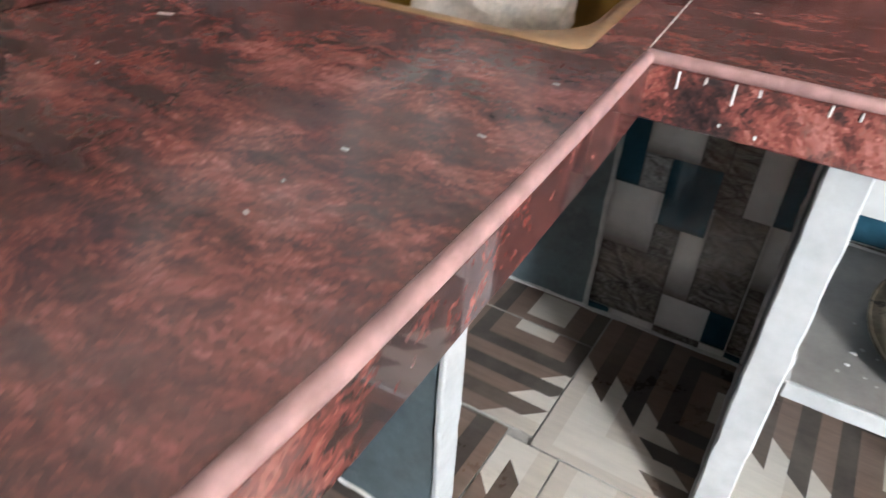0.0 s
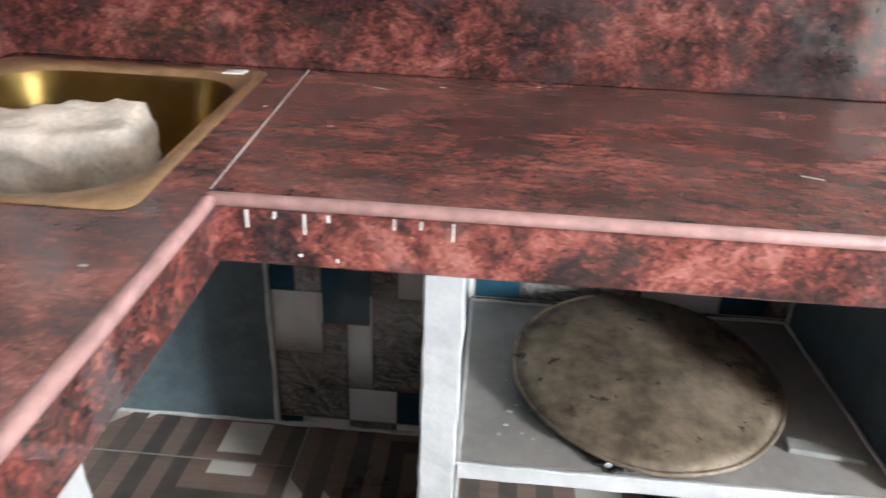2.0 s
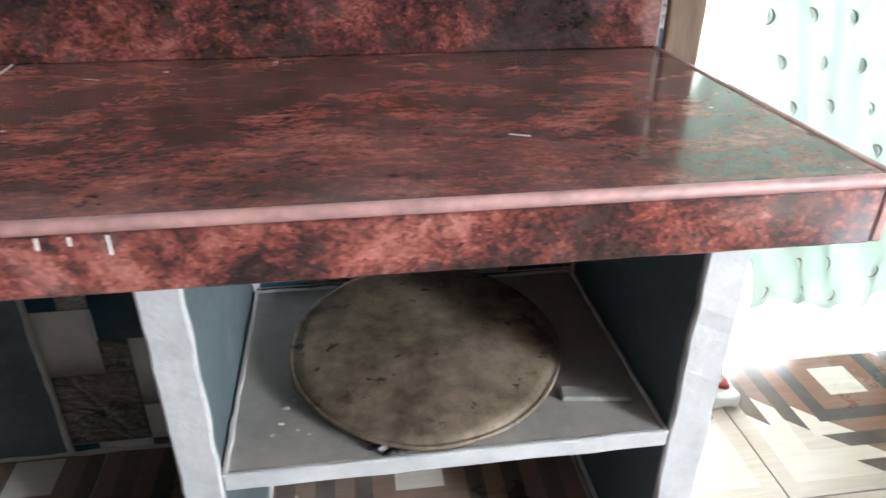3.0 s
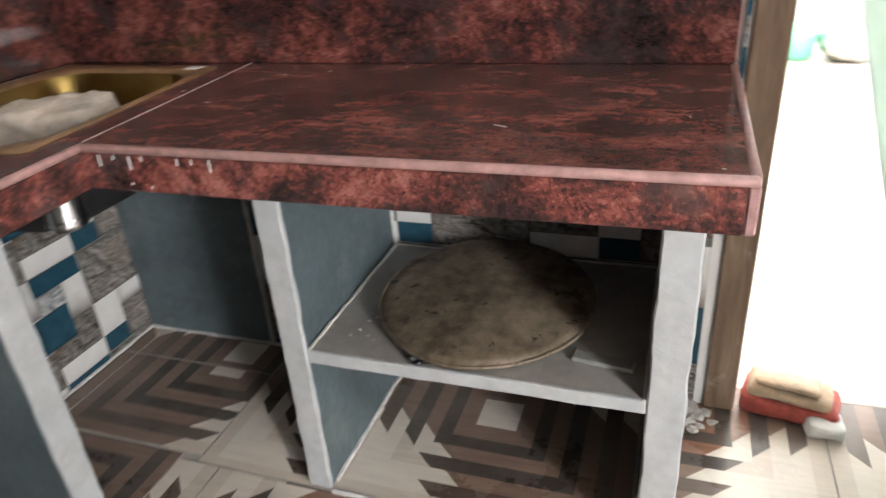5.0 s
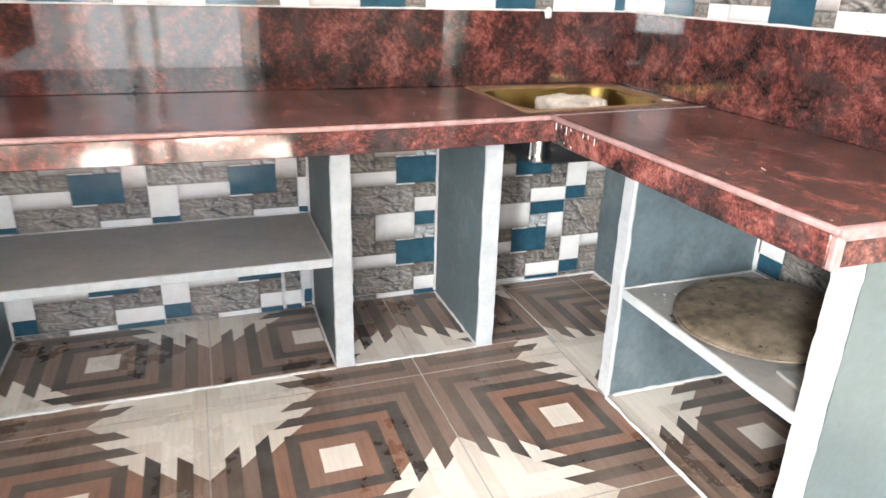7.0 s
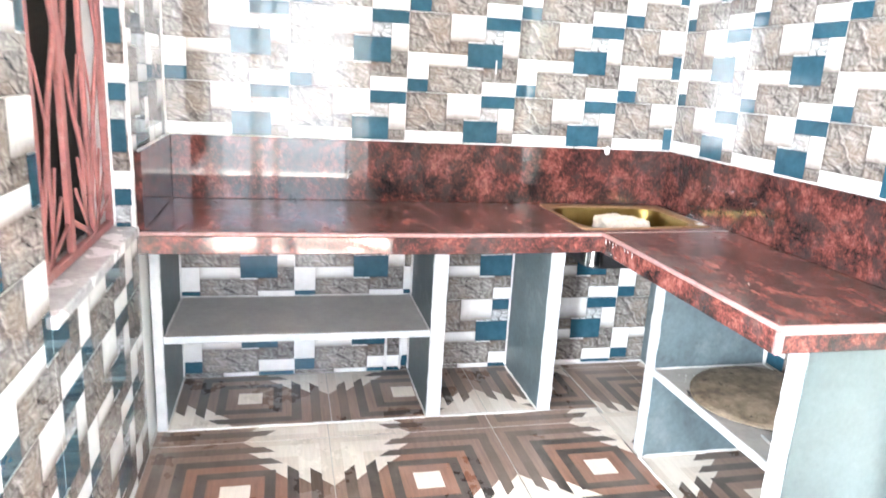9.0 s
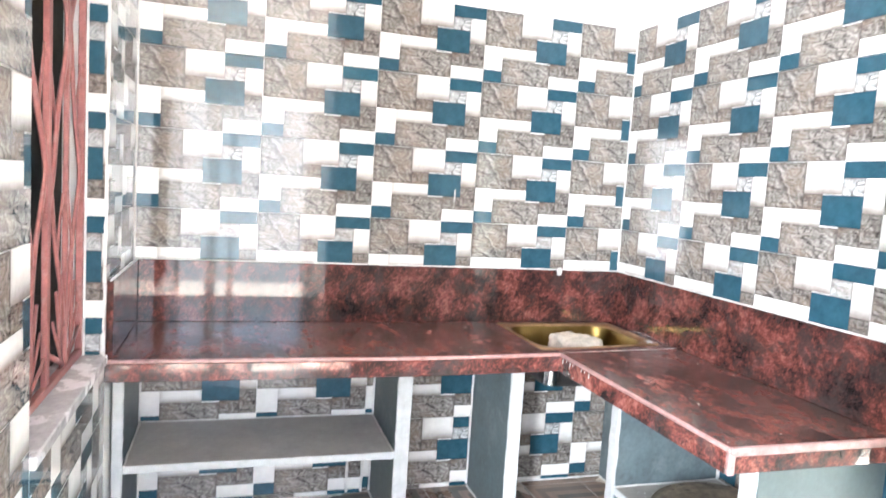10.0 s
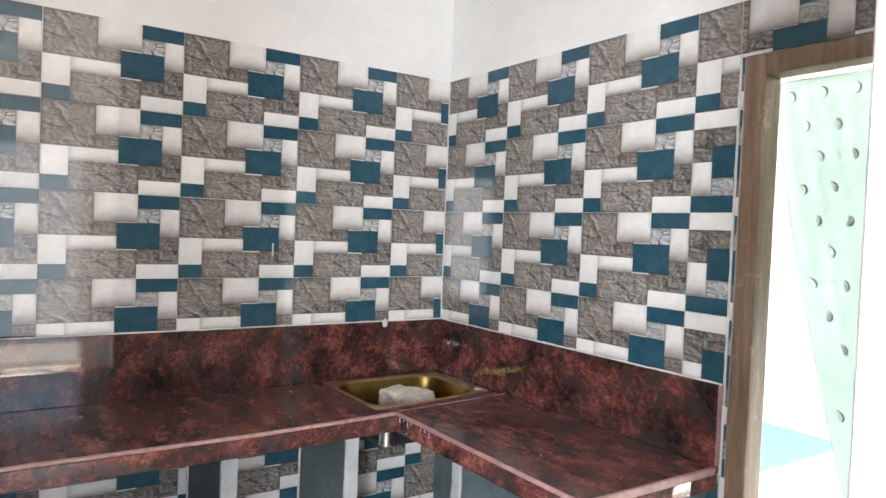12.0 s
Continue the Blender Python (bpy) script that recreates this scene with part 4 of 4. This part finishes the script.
for k in range(4):
    x0 = gx0 + (gx1 - gx0) * k / 4 + 0.012
    x1 = gx0 + (gx1 - gx0) * (k + 1) / 4 - 0.012
    for b in range(3):
        # a branch that climbs across the bay, as in a cut-out tree
        z = gz0 + frame_w + 0.1 + rng.uniform(-0.02, 0.04) + b * 0.34
        rise = rng.uniform(0.42, 0.56)
        a, e = (x0, x1) if (b + k) % 2 else (x1, x0)
        bend = rng.uniform(-0.3, 0.3)
        pts = []
        for n in range(15):
            u = n / 14
            s = u * u * (3 - 2 * u) + bend * math.sin(2 * math.pi * u) * 0.4
            pts.append((a + (e - a) * min(max(s, 0), 1), GY + 0.004 * math.sin(9 * u), min(z + rise * u, gz1 - frame_w)))
        part("branch", flat_bar(pts, rng.uniform(0.0115, 0.016)), GRILLE, window, smooth=True)
        if b < 2:
            m0 = pts[6]
            twig = [(m0[0] + (a - m0[0]) * n / 7 * 0.8, GY - 0.003, m0[2] + 0.17 * (n / 7) ** 0.8) for n in range(8)]
            part("branch", flat_bar(twig, 0.008), GRILLE, window, smooth=True)
    # straight blades that fan out at the foot
    side = x0 if k % 2 else x1
    away = x1 if k % 2 else x0
    for n in range(4):
        foot = (side + (away - side) * 0.08 * n, GY + 0.006, gz0 + frame_w + 0.005)
        tip = (side + (away - side) * (0.95 - 0.2 * n), GY + 0.006, gz0 + frame_w + 0.07 + 0.075 * n)
        part("blade", flat_bar([foot, tip], 0.0085), GRILLE, window, smooth=True)

# ---- wall tiles ----
# Blocks of the print: left, right, top, bottom (from the top) as shares of the tile, and which print.
BLOCKS = ((0, .367, 0, .5, 6), (.367, .68, 0, .33, 0), (.367, .53, .33, .5, 4), (.68, 1, 0, .165, 1), (.68, .85, .165, .34, 5),
          (.85, 1, .165, .5, 0), (.53, .85, .34, .65, 1), (.85, 1, .5, .67, 4), (.85, 1, .67, .83, 4), (.68, .85, .65, .83, 4), (0, .185, .5, .83, 7),
          (0, .185, .83, 1, 1), (.185, .53, .5, .665, 0), (.185, .68, .665, 1, 3), (.68, 1, .83, 1, 7))
PRINTS = [P_WHITE, P_TEAL, GROUT, P_ROCK, P_DARK, P_LIGHT, P_VEIN, P_BRIGHT]
tile_cache = {}


def tile_mesh(u0, u1, v0, v1, turned=0):
    """A ceramic wall tile, cut to the part from u0 to u1 and (from the top) v0 to v1. Its lower left corner is the origin, z points out."""
    key = (round(u0, 3), round(u1, 3), round(v0, 3), round(v1, 3), turned)
    if key in tile_cache:
        return tile_cache[key]
    bm = bmesh.new()
    uv = bm.loops.layers.uv.new("UVMap")
    gap = 0.0012
    w, h = (TH, TW) if turned in (90, 270) else (TW, TH)

    def px(u):
        return min(max((u - u0) * w, gap), (u1 - u0) * w - gap)

    def py(v):
        return min(max((v1 - v) * h, gap), (v1 - v0) * h - gap)

    for a, b, c, d, k in BLOCKS:
        if turned == 180:
            a, b, c, d = 1 - b, 1 - a, 1 - d, 1 - c
        elif turned == 90:
            a, b, c, d = c, d, 1 - b, 1 - a
        elif turned == 270:
            a, b, c, d = 1 - d, 1 - c, a, b
        a2, b2, c2, d2 = max(a, u0), min(b, u1), max(c, v0), min(d, v1)
        if b2 - a2 < 0.005 or d2 - c2 < 0.005:
            continue
        f = bm.faces.new([bm.verts.new((px(x), py(y), 0)) for x, y in ((a2, d2), (b2, d2), (b2, c2), (a2, c2))])
        f.material_index = k
        for lp, (x, y) in zip(f.loops, ((a2, d2), (b2, d2), (b2, c2), (a2, c2))):
            lp[uv].uv = ((x - a) / (b - a), 1 - (y - c) / (d - c))
    X0, X1, Y0, Y1 = px(u0), px(u1), py(v1), py(v0)
    ring = [(X0, Y0), (X1, Y0), (X1, Y1), (X0, Y1)]
    for i in range(4):
        p, q = ring[i], ring[(i + 1) % 4]
        f = bm.faces.new([bm.verts.new(c) for c in ((*q, 0), (*p, 0), (*p, -0.0078), (*q, -0.0078))])
        f.material_index = 2
    me = mesh_of("wall_tile", bm, PRINTS)
    tile_cache[key] = me
    return me


def tile_field(wall, to_world, s0, s1, z0, z1, s_phase, z_phase, turned=0):
    """Tiles a stretch of a wall: s runs to the right as one faces it. to_world(s, z) gives the tile's pose."""
    w, h = (TH, TW) if turned in (90, 270) else (TW, TH)
    i = math.floor((s0 - s_phase) / w + 1e-6)
    while s_phase + i * w < s1 - 1e-4:
        a = s_phase + i * w
        u0, u1 = max(0, (s0 - a) / w), min(1, (s1 - a) / w)
        j = math.floor((z0 - z_phase) / h + 1e-6)
        while z_phase + j * h < z1 - 1e-4:
            b = z_phase + j * h
            v1, v0 = 1 - max(0, (z0 - b) / h), 1 - min(1, (z1 - b) / h)
            if (u1 - u0) * w > 0.004 and (v1 - v0) * h > 0.004:
                ob = new("wall_tile", tile_mesh(u0, u1, v0, v1, turned))
                ob.matrix_basis = to_world(a + u0 * w, b + (1 - v1) * h)
                ob.parent = wall
            j += 1
        i += 1


def on_west(s, z):
    return Matrix.Translation((0, s, z)) @ pose(0, 0, 0, 90, 0, 90)


def on_north(s, z):
    return Matrix.Translation((s, 0, z)) @ pose(0, 0, 0, 90, 0, 0)


def on_south(s, z):
    return Matrix.Translation((-s, SOUTH, z)) @ pose(0, 0, 0, 90, 0, 180)


def on_jamb(s, z):
    return Matrix.Translation((WIN_L + 0.008, s, z)) @ pose(0, 0, 0, 90, 0, 90)


ROW = 1.215
tile_field(wall_west, on_west, SOUTH, 0.0, SPLASH - 0.02, TILES_TOP, -0.29, ROW)
tile_field(wall_west, on_west, SOUTH, -1.12, 0.0, UNDER + 0.04, -1.648, 0.02)
tile_field(wall_west, on_west, -1.12, 0.0, 0.0, UNDER + 0.04, -0.172, 0.02)
tile_field(wall_north, on_north, 0.0, 1.359, SPLASH - 0.02, TILES_TOP, 0.439, ROW)
tile_field(wall_north, on_north, 1.359, 1.506, ROW + 2 * TH, TILES_TOP, 0.439, ROW)
tile_field(wall_north, on_north, 1.359, 1.506, 0.95, ROW + 2 * TH, 0.439, ROW, 180)
tile_field(wall_north, on_north, 1.506, STUB_X, DOOR_TOP, TILES_TOP, 0.439, ROW)
tile_field(wall_north, on_north, 0.414, 0.762, 0.0, UNDER + 0.04, 0.416, 0.02, 90)
tile_field(wall_north, on_north, 0.80, 1.44, 0.34, UNDER + 0.04, 0.82, 0.352)
tile_field(wall_north, on_north, 0.80, 1.44, 0.0, 0.34, 0.82, 0.044)
tile_field(wall_north, on_north, 1.44, 1.505, 0.0, UNDER + 0.04, 1.51 - TH, 0.11, 270)
tile_field(wall_north, on_north, END + 0.004, 1.522, UNDER + 0.04, DOOR_TOP, 1.2, 0.9)
tile_field(wall_south, on_south, -WIN_L, 0.0, SPLASH - 0.02, TILES_TOP, -0.30, ROW)
tile_field(wall_south, on_south, -WIN_R, -ARM_W, 0.0, WIN_LO - 0.03, -0.30, ROW)
tile_field(wall_south, on_south, -WIN_L, -ARM_W, WIN_LO - 0.03, SPLASH - 0.02, -0.30, ROW)
tile_field(wall_south, on_south, -WIN_R, -WIN_L, WIN_HI, TILES_TOP, -0.30, ROW)
tile_field(wall_south, on_south, -2.41, -WIN_R, 0.0, TILES_TOP, -0.30, ROW)
tile_field(wall_south, on_jamb, SOUTH - 0.052, SOUTH, WIN_LO, WIN_HI, SOUTH - 0.40, ROW)
structure("wall_panel", solid(0.001, 0.412, -0.006, 0.008, 0, UNDER + 0.04, bevel=0.001), BLUE_CEMENT, "blue-grey cement panel on the wall below the sink", "wall panel")
trim = thing("trim", (0, 0, 0), "uneven white cement lines at the tile edges", "trim", kind="structure")
bead("corner_line", (0.003, -0.003, SPLASH), (0.003, -0.003, TILES_TOP), 0.0035, trim, 1)
bead("corner_line", (0.003, SOUTH + 0.003, SPLASH), (0.003, SOUTH + 0.003, TILES_TOP), 0.0045, trim, 2)
bead("corner_line", (WIN_L + 0.008, SOUTH + 0.001, WIN_LO), (WIN_L + 0.008, SOUTH + 0.001, WIN_HI), 0.005, trim, 3)
bead("panel_line", (0.413, -0.004, 0.0), (0.413, -0.004, UNDER), 0.006, trim, 4)
bead("panel_line", (0.0, -0.005, 0.001), (0.76, -0.005, 0.001), 0.006, trim, 5)
bead("panel_line", (0.004, -0.6, 0.001), (0.004, -0.01, 0.001), 0.005, trim, 6)
bead("door_line", (1.508, 0.001, SPLASH), (1.508, 0.001, DOOR_TOP), 0.0045, trim, 7)

# ---- floor tiles ----
RINGS = (0.0, 0.15, 0.29, 0.40, 0.52, 0.64, 0.76, 0.88, 1.0)
BAND = (0, 2, 4, 2, 4, 3, 5, 3)
REACH = (None, None, None, 0.22, 0.34, 0.10, 0.26, 0.02)   # where the pale feathers begin on each band
PALE = (0, 0, 0, 0, 1, 0, 0, 1)
TIP = 0.13
FLOOR_PRINTS = [F_WHITE, F_CREAM, F_BROWN, F_TAN, F_DARK, F_UMBER, FLOOR_GROUT]


floor_cache = {}


def clip(poly, axis, limit, sign):
    """Cuts a polygon at a line along one axis."""
    out = []
    for p, q in zip(poly, poly[1:] + poly[:1]):
        dp, dq = sign * (p[axis] - limit), sign * (q[axis] - limit)
        if dp <= 0:
            out.append(p)
        if dp * dq < 0:
            t = dp / (dp - dq)
            out.append((p[0] + t * (q[0] - p[0]), p[1] + t * (q[1] - p[1])))
    return out


def floor_tile_mesh(x0, x1, y0, y1, quarter, brown=2):
    """A printed floor tile, cut to a part of it: square bands round a white square, parted by pale feathers towards two opposite corners."""
    key = (round(x0, 3), round(x1, 3), round(y0, 3), round(y1, 3), quarter, brown)
    if key in floor_cache:
        return floor_cache[key]
    bm = bmesh.new()
    half = FT / 2

    def poly(pts, k):
        pts = [(x * half, y * half) for x, y in pts]
        if quarter:
            pts = [(-y, x) for x, y in pts]
        for axis, limit, sign in ((0, x0, -1), (0, x1, 1), (1, y0, -1), (1, y1, 1)):
            pts = clip(pts, axis, limit, sign)
            if len(pts) < 3:
                return
        area = sum(p[0] * q[1] - q[0] * p[1] for p, q in zip(pts, pts[1:] + pts[:1]))
        if abs(area) < 1e-7:
            return
        f = bm.faces.new([bm.verts.new((x, y, 0)) for x, y in (pts if area > 0 else pts[::-1])])
        f.material_index = brown if k == 2 else k

    r = RINGS[1]
    poly(((-r, -r), (r, -r), (r, r), (-r, r)), 0)
    for n in range(1, 8):
        r0, r1 = RINGS[n], RINGS[n + 1]
        for turn in range(4):
            def at(s, t):
                return ((s, t), (t, -s), (-s, -t), (-t, s))[turn]
            mirror = -1 if turn in (0, 2) else 1
            reach = REACH[n]
            if reach is None:
                poly([at(-r0, r0), at(r0, r0), at(r1, r1), at(-r1, r1)], BAND[n])
                continue
            a, b = reach + TIP, reach
            if a > r0:
                a = r0
            poly([at(-r0 * mirror, r0), at(a * mirror, r0), at(b * mirror, r1), at(-r1 * mirror, r1)], BAND[n])
            poly([at(a * mirror, r0), at(r0 * mirror, r0), at(r1 * mirror, r1), at(b * mirror, r1)], PALE[n])
    ring = [(x0, y0), (x1, y0), (x1, y1), (x0, y1)]
    for i in range(4):
        p, q = ring[i], ring[(i + 1) % 4]
        f = bm.faces.new([bm.verts.new(v) for v in ((*q, 0), (*p, 0), (*p, -0.0038), (*q, -0.0038))])
        f.material_index = 6
    me = mesh_of("floor_tile", bm, FLOOR_PRINTS)
    floor_cache[key] = me
    return me


def floor_field(cx, cy, x0, x1, y0, y1, odd, brown=2):
    """Floor tiles over a stretch of floor; one of them is centred on cx, cy."""
    gap = 0.0019
    for i in range(math.floor((x0 - cx) / FT - 0.5), math.ceil((x1 - cx) / FT + 0.5) + 1):
        for j in range(math.floor((y0 - cy) / FT - 0.5), math.ceil((y1 - cy) / FT + 0.5) + 1):
            x, y = cx + i * FT, cy + j * FT
            a, b = max(x0 - x, -FT / 2) + gap, min(x1 - x, FT / 2) - gap
            c, d = max(y0 - y, -FT / 2) + gap, min(y1 - y, FT / 2) - gap
            if b - a < 0.004 or d - c < 0.004:
                continue
            ob = new("floor_tile", floor_tile_mesh(a, b, c, d, (i + j + odd) % 2, brown))
            ob.matrix_basis = Matrix.Translation((x, y, -0.0002))
            ob.parent = floor


floor_field(0.21, -1.82, 0.0, 0.436, SOUTH, -0.43, 0, 3)
floor_field(0.36, -0.12, 0.0, 0.482, -0.43, -0.13, 0, 3)
floor_field(0.36, -0.06, 0.0, 0.482, -0.13, 0.0, 0, 3)
floor_field(1.09, -0.138, 0.79, 1.40, -0.446, 0.0, 1, 3)
floor_field(0.788, -0.152, 0.482, 0.79, -0.446, 0.0, 1, 3)
floor_field(0.849, -0.612, 0.436, HALL_X, SOUTH, -0.446, 0)
floor_field(0.849, -0.612, 1.40, HALL_X, -0.446, 0.085, 0)
floor_field(0.849, -0.612, 2.42, HALL_X, HALL_Y, SOUTH, 0)
